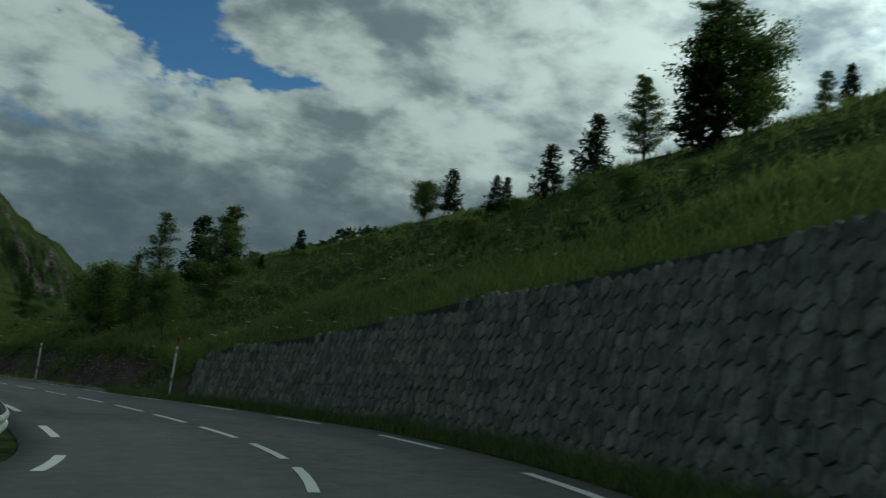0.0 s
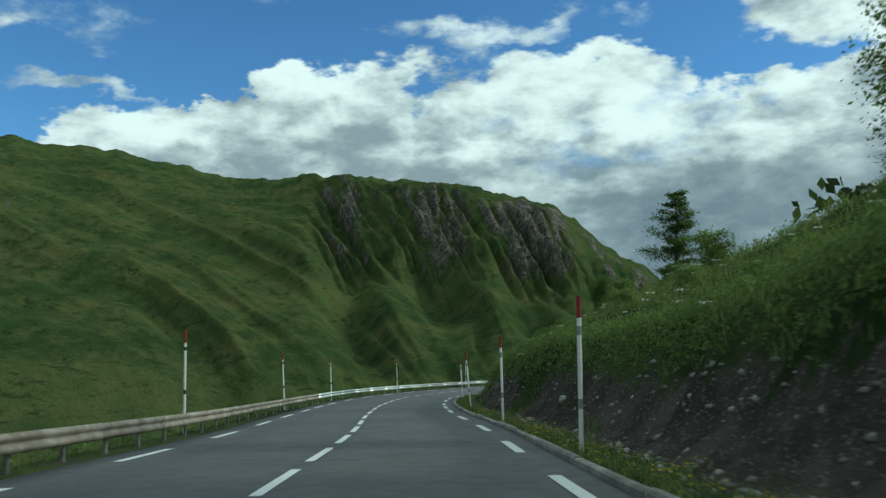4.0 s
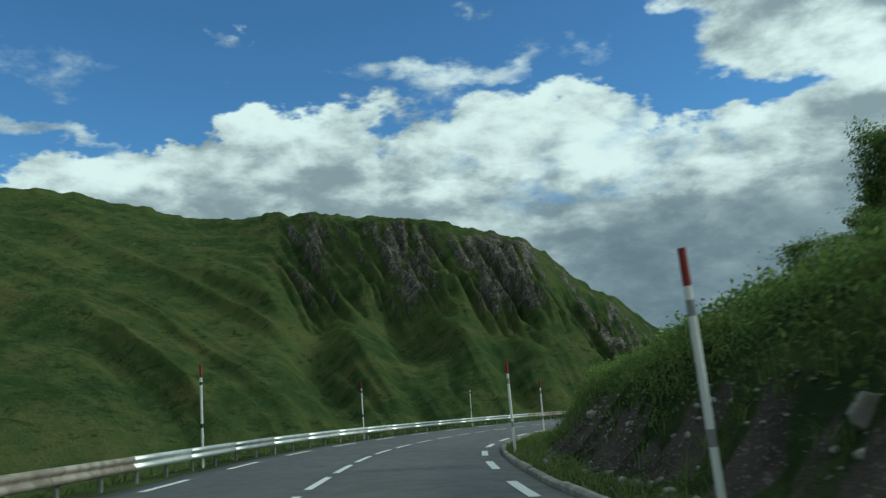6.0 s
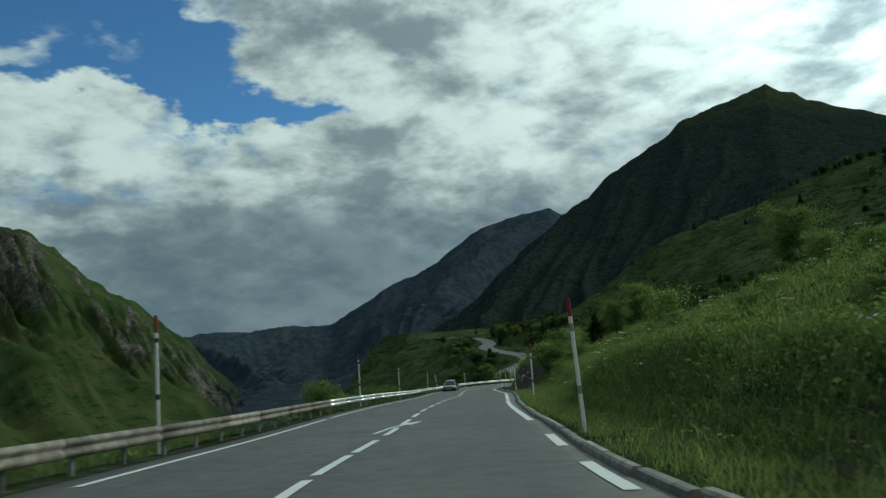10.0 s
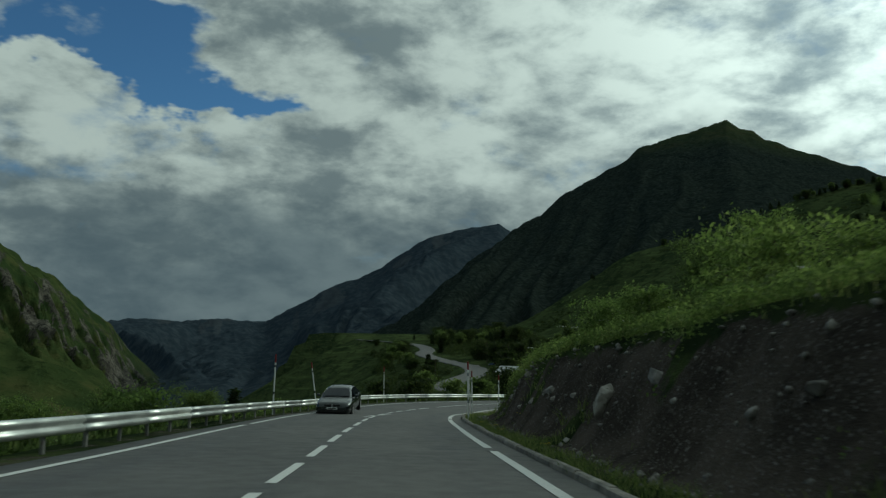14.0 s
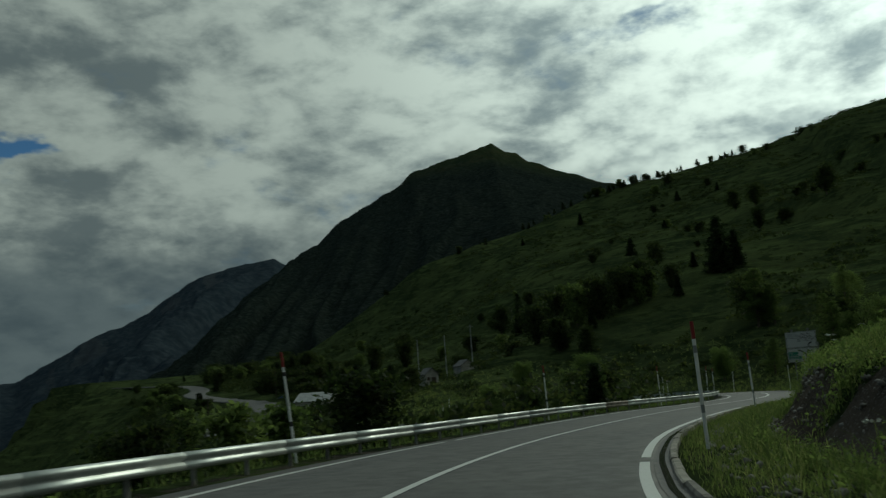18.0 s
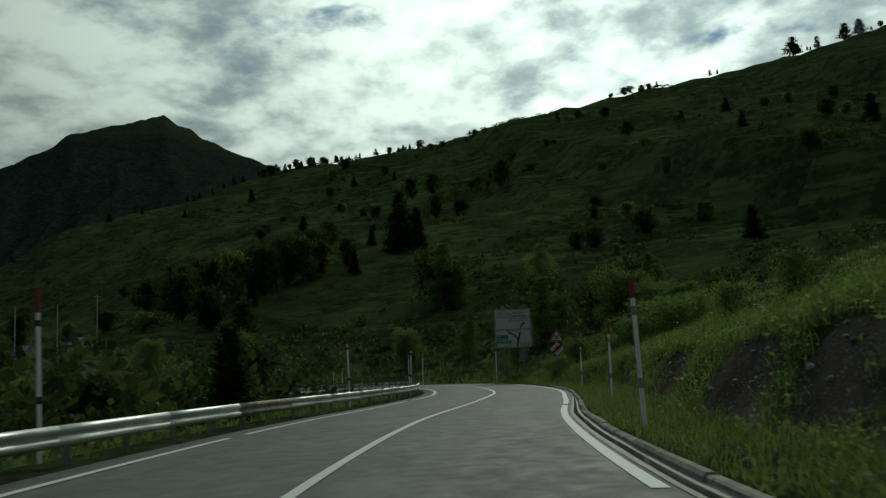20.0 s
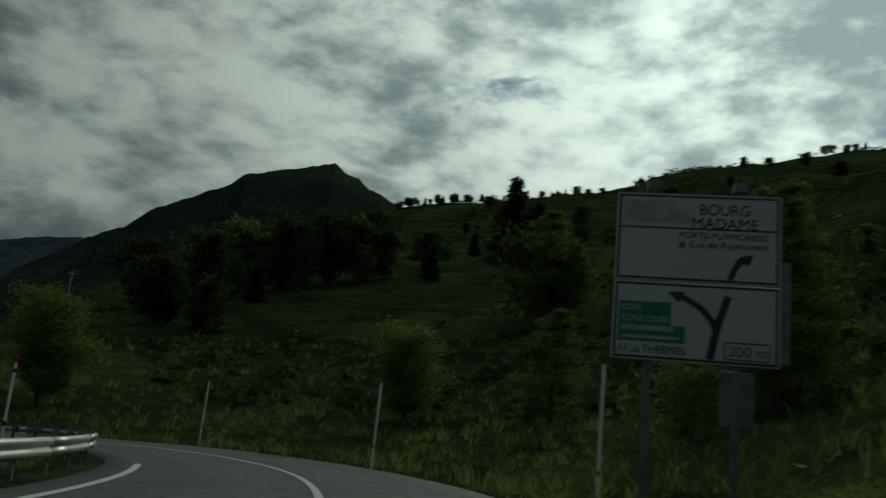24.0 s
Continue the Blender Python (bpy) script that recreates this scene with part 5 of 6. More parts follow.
for i in range(30):
    s = 52 + i * 2.3 + rnd.uniform(-1, 1)
    p = at(s, rnd.uniform(8.4, 13))
    plant("shrub", p.x, p.y, rnd.uniform(0.35, 0.7), 1.5)
n = 0
while n < 70:  # scattered low shrubs on the banks near the road
    s, c = rnd.uniform(20, 375), rnd.uniform(8.5, 30)
    if 40 < s < 60 and c < 14 or 205 < s < 232:
        continue
    p = at(s, c)
    plant("shrub", p.x, p.y, rnd.uniform(0.4, 0.9) * (1.5 if c > 15 else 1.0), 1.3)
    n += 1
for obs_, _ in PROTOS.values():
    for o in obs_:
        for q in list(o.children_recursive) + [o]:
            bpy.data.objects.remove(q)


# ---- grass, weeds, flowers, stones ----
def scatter(count, s0, s1, c0, c1, seed, power=1.0, keep=None):
    r = np.random.RandomState(seed)
    s = s0 + (s1 - s0) * r.rand(count)
    c = c0 + (c1 - c0) * r.rand(count) ** power
    k = np.clip(s + START, 0, len(LINE) - 1.001)
    i = k.astype(int)
    f = (k - i)[:, None]
    p, d = LINE[i] * (1 - f) + LINE[i + 1] * f, DIR[i] * (1 - f) + DIR[i + 1] * f
    x, y = p[:, 0] + d[:, 1] * c, p[:, 1] - d[:, 0] * c
    z, bare, _ = near_height(x, y)
    ok = r.rand(count) > bare * 1.25
    if keep is not None:
        ok &= keep(s, c, r)
    return np.stack([x, y, z], 1)[ok], r


def grass(name, label, spots, r, blades, h0, h1, width, mat="grass_blade"):
    n = len(spots) * blades
    base = np.repeat(spots, blades, 0) + np.c_[r.normal(size=(n, 2)) * 0.10, np.zeros(n)]
    tall = np.repeat(h0 + (h1 - h0) * r.rand(len(spots)) ** 1.6, blades) * (0.55 + 0.6 * r.rand(n))
    a = r.rand(n) * 6.283
    side = np.c_[np.cos(a), np.sin(a), np.zeros(n)] * width * (0.6 + 0.8 * r.rand(n))[:, None]
    lean = np.c_[r.normal(size=(n, 2)) * 0.28, np.ones(n)]
    mid = base + lean * (tall * 0.55)[:, None]
    tip = base + np.c_[lean[:, :2] * 2.0, np.ones(n) * 0.95] * tall[:, None]
    v = np.stack([base - side, base + side, mid - side * 0.7, mid + side * 0.7, tip], 1).reshape(-1, 3)
    k = np.arange(n)[:, None] * 5
    f = (np.hstack([k, k + 1, k + 3, k + 2]), np.hstack([k + 2, k + 3, k + 4]))
    return tagged(new(name, mesh(name, v, f, mat)), label, "grass", kind="stuff")


def not_walled(s, c, r):
    return (s > 37.6) | (c > 6.0) | (c < 5.1)


sp, r = scatter(30000, -8, 388, 5.4, 13.0, 1, 1.1, not_walled)
grass("bank_grass", "long green grass on the roadside bank", sp, r, 8, 0.16, 0.55, 0.010)
sp, r = scatter(21000, -8, 388, 4.22, 5.6, 101, 0.9)
grass("verge_grass", "short grass between the kerb and the bank", sp, r, 8, 0.07, 0.30, 0.007)
sp, r = scatter(16000, -8, 388, 12.0, 40.0, 2, 1.2)
grass("slope_grass", "rough tufts of grass on the upper slope", sp, r, 6, 0.25, 0.75, 0.022)
sp, r = scatter(9000, 10, 400, -12.0, -4.7, 3, 0.8)
grass("valley_grass", "green grass below the guard rail", sp, r, 6, 0.15, 0.5, 0.013)
sp, r = scatter(6500, -8, 60, 5.6, 11.0, 5, 1.3, lambda s, c, r: (s > 37.6) | (c > 6.0))
grass("overhanging_grass", "tall grass hanging over the stone wall", sp, r, 8, 0.3, 0.8, 0.013)
sp, r = scatter(2600, -10, 44, 4.15, 5.15, 102, 0.8)
grass("wall_foot_grass", "tall dark grass growing at the foot of the stone wall", sp, r, 9, 0.18, 0.55, 0.010)
r = np.random.RandomState(71)
sp = np.array([tuple(at(a, b, wall_top(a) - 0.05)) for a, b in zip(-8 + 45 * r.rand(1500), 5.62 + 0.95 * r.rand(1500))])
grass("wall_top_grass", "short grass growing along the top of the stone wall", sp, r, 9, 0.12, 0.42, 0.010)
sp, r = scatter(5200, 380, 460, 4.4, 40.0, 6, 1.3)
grass("bend_grass", "tall dark grass on the outer side of the bend", sp, r, 8, 0.25, 0.8, 0.018)


def weeds(name, label, spots, r, per, size, high, mat):
    n = len(spots) * per
    c = np.repeat(spots, per, 0) + np.c_[r.normal(size=(n, 2)) * 0.20, r.rand(n) * high]
    v, f = leaves(c, size, r, 0.0, 1.1)
    return tagged(new(name, mesh(name, v, f, mat)), label, "plants", kind="stuff")


def scrub():
    """Low heather and juniper in patches over the hillside."""
    r = np.random.RandomState(88)
    x, y = r.uniform(0, 460, 60000), r.uniform(-60, 600, 60000)
    thick = vnoise(x / 26, y / 26, 3) * 0.6 + vnoise(x / 9, y / 9, 7) * 0.4
    ok = r.rand(60000) < smooth01(thick, 0.44, 0.66) * 0.55
    x, y = x[ok], y[ok]
    s, c, _ = nearest(x, y)
    ok = (c > 15) | ((c < -9) & (s > 410))
    x, y = x[ok], y[ok]
    z, bare, beyond = near_height(x, y)
    x, y, z = x[~beyond], y[~beyond], z[~beyond]
    per, m = 34, len(x)
    wide = 0.5 + 1.6 * r.rand(m) ** 2
    q = r.normal(size=(m, per, 3))
    q /= np.linalg.norm(q, axis=2)[..., None]
    q[..., 2] = np.abs(q[..., 2]) * (0.45 + 0.3 * r.rand(m))[:, None]
    ctr = (np.stack([x, y, z], 1)[:, None] + q * (wide[:, None] * (0.55 + 0.55 * r.rand(m, per)))[..., None]).reshape(-1, 3)
    v, f = leaves(ctr, np.repeat(0.12 + 0.12 * wide, per), r, 0.0, 1.3)
    tagged(new("hill_scrub", mesh("hill_scrub", v, f, "scrub_leaf")), "low dark heather and juniper scrub on the hillside", "scrub", kind="stuff")


def thicket():
    """Trees and bushes grown together on the spur below the road."""
    r = np.random.RandomState(93)
    x, y = r.uniform(-60, 40, 2600), r.uniform(150, 600, 2600)
    s, c, _ = nearest(x, y)
    ok = (np.abs(c) > 9) & ~((s < 470) & (c > 0)) & ~((y < 170) & (x > -16)) & ~((s > 480) & (c < -24)) & (vnoise(x / 17, y / 17, 4) > 0.40)
    x, y = x[ok], y[ok]
    z, _, _ = near_height(x, y)
    per, m = 110, len(x)
    wide = 1.1 + 1.3 * r.rand(m)
    q = r.normal(size=(m, per, 3))
    q /= np.linalg.norm(q, axis=2)[..., None]
    q = q * (0.75 + 0.35 * r.rand(m, per))[..., None] * wide[:, None, None]
    q[..., 2] = np.abs(q[..., 2]) * (1.1 + 0.6 * r.rand(m))[:, None]
    v, f = leaves((np.stack([x, y, z], 1)[:, None] + q).reshape(-1, 3), 0.24, r, 0.0, 1.3)
    tagged(new("spur_thicket", mesh("spur_thicket", v, f, "scrub_leaf")), "dense dark thicket of small trees and bushes on the spur", "thicket", kind="stuff")


scrub()
thicket()
sp, r = scatter(9500, -8, 388, 6.6, 22.0, 9, 1.3, not_walled)
weeds("leafy_weeds", "broad-leaved weeds among the grass on the bank", sp, r, 13, 0.052, 0.45, "shrub_leaf")
for a, b, many, seed in ((116, 228, 11500, 111), (262, 388, 8000, 112)):
    sp, r = scatter(many, a, b, 5.7, 8.0, seed, 0.9)
    weeds("bank_plants", "lush leafy plants covering the roadside bank", sp, r, 9, 0.042, 0.36, "shrub_leaf")
    sp, r = scatter(many, a, b, 5.6, 7.6, seed + 5, 0.9)
    grass("bank_face_grass", "tall grass growing from the steep bank", sp, r, 9, 0.2, 0.62, 0.010)
sp, r = scatter(3500, 42, 118, 6.1, 8.2, 121, 0.9)
weeds("bank_plants", "leafy plants hanging over the earth cut", sp, r, 14, 0.042, 0.4, "shrub_leaf")
sp, r = scatter(3500, 210, 262, 6.2, 8.6, 122, 0.9)
weeds("bank_plants", "leafy plants along the top of the earth cut", sp, r, 14, 0.042, 0.4, "shrub_leaf")
sp, r = scatter(1500, 10, 400, -11, -5, 10)
weeds("leafy_weeds", "leafy weeds on the valley side of the rail", sp, r, 8, 0.08, 0.5, "shrub_leaf")
paint_mat("petal_white", (0.62, 0.63, 0.56), 0.0, 0.8)
paint_mat("petal_yellow", (0.55, 0.42, 0.03), 0.0, 0.8)


def umbels(name, label, spots, r, mat, disc, lo, hi, per):
    n = len(spots)
    top = spots + np.c_[r.normal(size=(n, 2)) * 0.1, lo + (hi - lo) * r.rand(n)]
    c = np.repeat(top, per, 0) + np.c_[r.normal(size=(n * per, 2)) * disc, r.normal(size=n * per) * disc * 0.15]
    v, f = leaves(c, disc * 0.35, r, 0.9, 1.5)
    # stems
    k = len(v)
    w = np.array((0.006, 0.0, 0.0))
    st = np.stack([spots - w, spots + w, top + w, top - w], 1).reshape(-1, 3)
    me = mesh(name, np.vstack([v, st]), np.vstack([f, k + np.arange(4 * n).reshape(n, 4)]), mat)
    me.materials.append(MATS["grass_blade"])
    me.polygons.foreach_set("material_index", np.r_[np.zeros(len(f), int), np.ones(n, int)].astype(np.int32))
    tagged(new(name, me), label, "flowers", kind="stuff")


sp, r = scatter(420, 0, 388, 6.4, 22.0, 14, 1.2, not_walled)
umbels("white_flowers", "white hogweed umbels standing in the grass", sp, r, "petal_white", 0.075, 0.45, 0.85, 16)
sp, r = scatter(700, 62, 100, 4.3, 5.6, 15)
umbels("yellow_flowers", "small yellow flowers beside the kerb", sp, r, "petal_yellow", 0.035, 0.08, 0.2, 8)
sp, r = scatter(160, 150, 260, 4.4, 6.2, 16)
umbels("yellow_flowers", "small yellow flowers in the verge grass", sp, r, "petal_yellow", 0.05, 0.1, 0.25, 8)

ROCK_V = [(1, 0, 0), (-1, 0.1, 0), (0, 1, 0.05), (0.1, -1, 0), (0.1, 0, 0.9), (0, 0.1, -0.8), (0.62, 0.62, 0.45), (-0.6, 0.6, 0.5), (-0.62, -0.6, 0.42), (0.6, -0.62, 0.5)]
ROCK_F = [(0, 6, 4), (6, 2, 4), (2, 7, 4), (7, 1, 4), (1, 8, 4), (8, 3, 4), (3, 9, 4), (9, 0, 4), (0, 2, 6), (2, 1, 7), (1, 3, 8), (3, 0, 9), (0, 5, 2), (2, 5, 1), (1, 5, 3), (3, 5, 0)]


def stones_on_bank():
    r = np.random.RandomState(33)
    n = 26000
    s = np.concatenate([41 + 84 * r.rand(n // 2), 208 + 110 * r.rand(n // 4), 265 + 110 * r.rand(n - n // 2 - n // 4)])
    c = 4.7 + 3.3 * r.rand(n) ** 1.25
    pts = np.array([tuple(at(a, b)) for a, b in zip(s, c)])
    z, bare, _ = near_height(pts[:, 0], pts[:, 1])
    ok = r.rand(n) < bare * 1.3
    pts, z = pts[ok], z[ok]
    m = len(pts)
    size = 0.010 + 0.075 * r.rand(m) ** 4.6
    sc = size[:, None] * (0.6 + 0.8 * r.rand(m, 3))
    a = r.rand(m) * 6.28
    base = np.array(ROCK_V)
    q = base[None] * sc[:, None] * (0.8 + 0.4 * r.rand(m, 10, 1))
    x = q[..., 0] * np.cos(a)[:, None] - q[..., 1] * np.sin(a)[:, None]
    y = q[..., 0] * np.sin(a)[:, None] + q[..., 1] * np.cos(a)[:, None]
    v = np.stack([x + pts[:, :1], y + pts[:, 1:2], q[..., 2] + (z + size * 0.25)[:, None]], 2).reshape(-1, 3)
    f = (np.array(ROCK_F)[None] + 10 * np.arange(m)[:, None, None]).reshape(-1, 3)
    tagged(new("loose_stones", mesh("loose_stones", v, f, "field_stone")), "loose grey stones on the bare earth bank", "stones", kind="stuff")


stones_on_bank()


def boulder(x, y, size, seed, label="pale angular rock lying on the earth bank", sink=0.3):
    bm = bmesh.new()
    rnd = random.Random(seed * 13 + 5)
    for i in range(22):
        q = Vector((rnd.gauss(0, 1), rnd.gauss(0, 1), rnd.gauss(0, 1))).normalized() * rnd.uniform(0.8, 1.15)
        bm.verts.new((q.x * size[0], q.y * size[1], q.z * size[2]))
    bmesh.ops.convex_hull(bm, input=bm.verts)
    bmesh.ops.delete(bm, geom=[v for v in bm.verts if not v.link_faces], context="VERTS")
    bmesh.ops.bevel(bm, geom=list(bm.edges), offset=min(size) * 0.07, segments=1, affect="EDGES")
    me = bpy.data.meshes.new("rock")
    bm.to_mesh(me)
    bm.free()
    me.materials.append(MATS["pale_rock"])
    ob = new("rock", me)
    ob.matrix_basis = pose(x, y, ground_z(x, y) + size[2] * (1 - 2 * sink) * 0.5, seed * 17 % 30 - 15, seed * 11 % 24 - 12, seed * 53 % 360)
    tagged(ob, label, "rock", "rocks on the bank")


for i, (s, c, a, b, h) in enumerate(((49.8, 5.4, 0.22, 0.18, 0.14), (52.5, 5.7, 0.16, 0.14, 0.1), (86.5, 6.2, 0.2, 0.24, 0.2), (99, 5.8, 0.12, 0.2, 0.14), (96.3, 5.6, 0.2, 0.14, 0.1), (91.9, 5.5, 0.2, 0.15, 0.1), (90.6, 5.4, 0.14, 0.12, 0.08),
                                      (88.2, 5.4, 0.14, 0.16, 0.1), (102.9, 6.1, 0.13, 0.2, 0.28), (127.8, 5.2, 0.2, 0.14, 0.1), (114, 6.2, 0.14, 0.16, 0.14), (118, 6.4, 0.2, 0.18, 0.16),
                                      (244.8, 6.2, 0.2, 0.42, 0.48), (241.7, 6.45, 0.14, 0.26, 0.2), (235.3, 6.4, 0.13, 0.16, 0.13), (236.9, 6.3, 0.1, 0.18, 0.1), (248.3, 6.2, 0.12, 0.16, 0.12), (251.7, 6.2, 0.14, 0.22, 0.16),
                                      (251.0, 6.1, 0.12, 0.14, 0.11), (252.4, 6.1, 0.12, 0.16, 0.12), (249.9, 5.7, 0.08, 0.09, 0.07), (254.1, 5.9, 0.1, 0.13, 0.1), (256, 5.8, 0.14, 0.14, 0.1), (246, 5.6, 0.12, 0.1, 0.08), (262, 6.1, 0.12, 0.14, 0.12),
                                      (258, 6.3, 0.16, 0.18, 0.14), (270, 6.2, 0.16, 0.16, 0.14), (312, 6.5, 0.16, 0.16, 0.13), (318, 6.3, 0.18, 0.16, 0.13))):
    p = at(s, c)
    boulder(p.x, p.y, (a, b, h), i + 1)
for i, s in enumerate((41, 44.5, 47)):
    p = at(s, -5.4)
    boulder(p.x, p.y, (0.34, 0.28, 0.22), i + 40, "pale rounded rock in the grass behind the rail")


# ---- signs ----
paint_mat("sign_white", (0.42, 0.44, 0.44), 0.0, 0.45)
paint_mat("sign_black", (0.012, 0.012, 0.014), 0.0, 0.5)
paint_mat("sign_green", (0.010, 0.16, 0.10), 0.0, 0.5)
paint_mat("sign_red", (0.24, 0.02, 0.022), 0.0, 0.45)
paint_mat("sign_yellow", (0.55, 0.26, 0.012), 0.0, 0.45)
speckled("sign_back", (0.12, 0.125, 0.13), (0.2, 0.205, 0.21), 3.0, 0.5, 0.4)
speckled("faded_sheet", (0.26, 0.28, 0.285), (0.40, 0.42, 0.42), 4.0, 0.6)


def plate(verts, depth, mat, name):
    """A flat outline in x and z, front at y = 0, with thickness behind."""
    n = len(verts)
    v = [(x, 0.0, z) for x, z in verts] + [(x, depth, z) for x, z in verts]
    f = [tuple(range(n)), tuple(range(n, 2 * n))[::-1]] + [(i, i + n, (i + 1) % n + n, (i + 1) % n) for i in range(n)]
    return mesh(name, v, f, mat)


def flat(name, parent, verts, mat, y=-0.004, depth=0.003, label=""):
    ob = part_of(name, plate(verts, depth, mat, name), parent, label)
    ob.location.y = y
    return ob


def rect(x0, x1, z0, z1):
    return [(x0, z0), (x1, z0), (x1, z1), (x0, z1)]


def words(text, parent, x, z, size, mat, width=None, y=-0.010):
    cu = bpy.data.curves.new("text", "FONT")
    cu.body, cu.size, cu.extrude = text, size, 0.001
    tmp = new("text", cu)
    bpy.context.view_layer.update()
    me = bpy.data.meshes.new_from_object(tmp.evaluated_get(bpy.context.evaluated_depsgraph_get()))
    bpy.data.objects.remove(tmp)
    me.materials.clear()
    me.materials.append(MATS[mat])
    w = max(v.co.x for v in me.vertices)
    k = width / w if width else 1.0
    for v in me.vertices:
        v.co = Vector((v.co.x * k, -v.co.z, v.co.y))
    me.update()
    ob = part_of("lettering", me, parent)
    ob.location = (x, y, z)
    return ob


def band(path, w):
    """A ribbon along a path in x and z."""
    out_, back = [], []
    for i, q in enumerate(path):
        a, b = Vector(path[max(i - 1, 0)]), Vector(path[min(i + 1, len(path) - 1)])
        d = (b - a).normalized()
        out_.append((q[0] - d.y * w / 2, q[1] + d.x * w / 2))
        back.append((q[0] + d.y * w / 2, q[1] - d.x * w / 2))
    return out_, back


def ribbon(name, parent, path, w, mat, y):
    a, b = band(path, w)
    n = len(path)
    v = [(x, y, z) for x, z in a] + [(x, y, z) for x, z in b]
    f = [(i, i + n, i + n + 1, i + 1) for i in range(n - 1)]
    return part_of(name, mesh(name, v, f, mat), parent)


def direction_board():
    left_, right_ = Vector((57.62, 209.41)), Vector((60.15, 207.46))
    w = (right_ - left_).length
    turn = math.degrees(math.atan2(right_.y - left_.y, right_.x - left_.x))
    z0, z1 = -6.93, -3.52
    h = z1 - z0
    gz = ground_z((left_.x + right_.x) / 2, (left_.y + right_.y) / 2)
    ob = thing("direction_sign", "large weathered white direction board with black route diagram on steel posts", "road sign", left_.x, left_.y, z0, turn)
    split = h * 0.465
    for name, a, b in (("lower_panel", 0.0, split - 0.01), ("upper_panel", split + 0.01, h)):
        bm = bmesh.new()
        box(bm, 0.0, w, 0.0, 0.045, a, b, 0.012)
        panel = part(name, bm, "sign_white", ob)
        for x0, x1, q0, q1 in ((0.04, w - 0.04, a + 0.03, a + 0.075), (0.04, w - 0.04, b - 0.075, b - 0.03), (0.04, 0.085, a + 0.075, b - 0.075), (w - 0.085, w - 0.04, a + 0.075, b - 0.075)):
            flat("border", panel, rect(x0, x1, q0, q1), "sign_black")
    flat("worn_patch", ob, [(0.14, h - 0.62), (1.55, h - 0.6), (1.5, h - 0.42), (1.2, h - 0.3), (1.15, h - 0.16), (0.14, h - 0.14)], "faded_sheet", label="peeling faded sheet")
    flat("divider", ob, rect(0.085, w - 0.085, h - 0.735, h - 0.70), "sign_black")
    words("BOURG", ob, 1.62, h - 0.42, 0.33, "sign_black", 0.98)
    words("MADAME", ob, 1.48, h - 0.70, 0.31, "sign_black", 1.28)
    words("PORTE-PUYMORENS", ob, 1.24, h - 0.92, 0.19, "sign_black", 1.72)
    words("Col de Puymorens", ob, 1.44, h - 1.10, 0.19, "sign_black", 1.5)
    flat("small_symbol", ob, rect(1.24, 1.37, h - 1.12, h - 0.99), "sign_back")
    # route diagram over both panels
    cx = 2.02
    ribbon("route_stem", ob, [(cx - 0.12, 0.09), (cx - 0.06, 0.45), (cx + 0.04, 0.85), (cx + 0.2, 1.35)], 0.15, "sign_black", -0.007)
    ribbon("route_right", ob, [(cx + 0.22, split + 0.09), (cx + 0.3, split + 0.3), (cx + 0.42, split + 0.5)], 0.12, "sign_black", -0.007)
    flat("arrow_head", ob, [(cx + 0.30, split + 0.46), (cx + 0.58, split + 0.40), (cx + 0.66, split + 0.62), (cx + 0.42, split + 0.58)], "sign_black", -0.008)
    ribbon("route_left", ob, [(cx - 0.02, 0.62), (cx - 0.1, 0.85), (cx - 0.3, 1.08), (cx - 0.6, 1.26), (cx - 0.72, 1.31)], 0.12, "sign_black", -0.007)
    flat("arrow_head", ob, [(cx - 0.62, 1.40), (cx - 0.95, 1.38), (cx - 0.74, 1.17)], "sign_black", -0.008)
    green = flat("green_panel", ob, [(0.12, 0.36), (1.42, 0.36), (1.42, 0.70), (1.14, 0.70), (1.14, 1.16), (0.12, 1.16)], "sign_green", -0.006)
    words("FOIX", green, 0.16, 0.98, 0.17, "sign_white", 0.42, -0.006)
    words("TOULOUSE", green, 0.16, 0.76, 0.17, "sign_white", 0.94, -0.006)
    flat("unread_line", green, rect(0.18, 1.20, 0.58, 0.68), "faded_sheet", -0.005)
    flat("unread_line", green, rect(0.20, 1.30, 0.42, 0.48), "faded_sheet", -0.005)
    words("AX", ob, 0.13, 0.14, 0.24, "sign_black", 0.2)
    words("LES", ob, 0.38, 0.14, 0.14, "sign_black", 0.18)
    words("THERMES", ob, 0.60, 0.14, 0.22, "sign_black", 0.82)
    for x0, x1, q0, q1 in ((2.16, 3.02, 0.10, 0.125), (2.16, 3.02, 0.43, 0.455), (2.16, 2.185, 0.10, 0.455), (3.0, 3.02, 0.10, 0.455)):
        flat("distance_frame", ob, rect(x0, x1, q0, q1), "sign_black", -0.006)
    words("200 m", ob, 2.24, 0.18, 0.28, "sign_black", 0.72)
    for x in (0.72, 2.42):
        bm = bmesh.new()
        box(bm, x - 0.07, x + 0.07, 0.06, 0.2, gz - z0 - 0.4, h + 0.08, 0.01)
        part("post", bm, "sign_back", ob)
        bm = bmesh.new()
        box(bm, x - 0.13, x + 0.13, 0.03, 0.24, h + 0.08, h + 0.3, 0.02)
        part("post_cap", bm, "sign_back", ob)
    bm = bmesh.new()
    box(bm, 2.1, 2.75, 0.05, 0.12, -1.15, -0.12, 0.01)
    part("back_plate", bm, "sign_back", ob, "bare grey plate below the board")
    bm = bmesh.new()
    box(bm, w + 0.005, w + 0.2, 0.08, 0.13, 0.1, h - 1.3, 0.01)
    part("side_plate", bm, "sign_back", ob, "dark sheet behind the board edge")


direction_board()


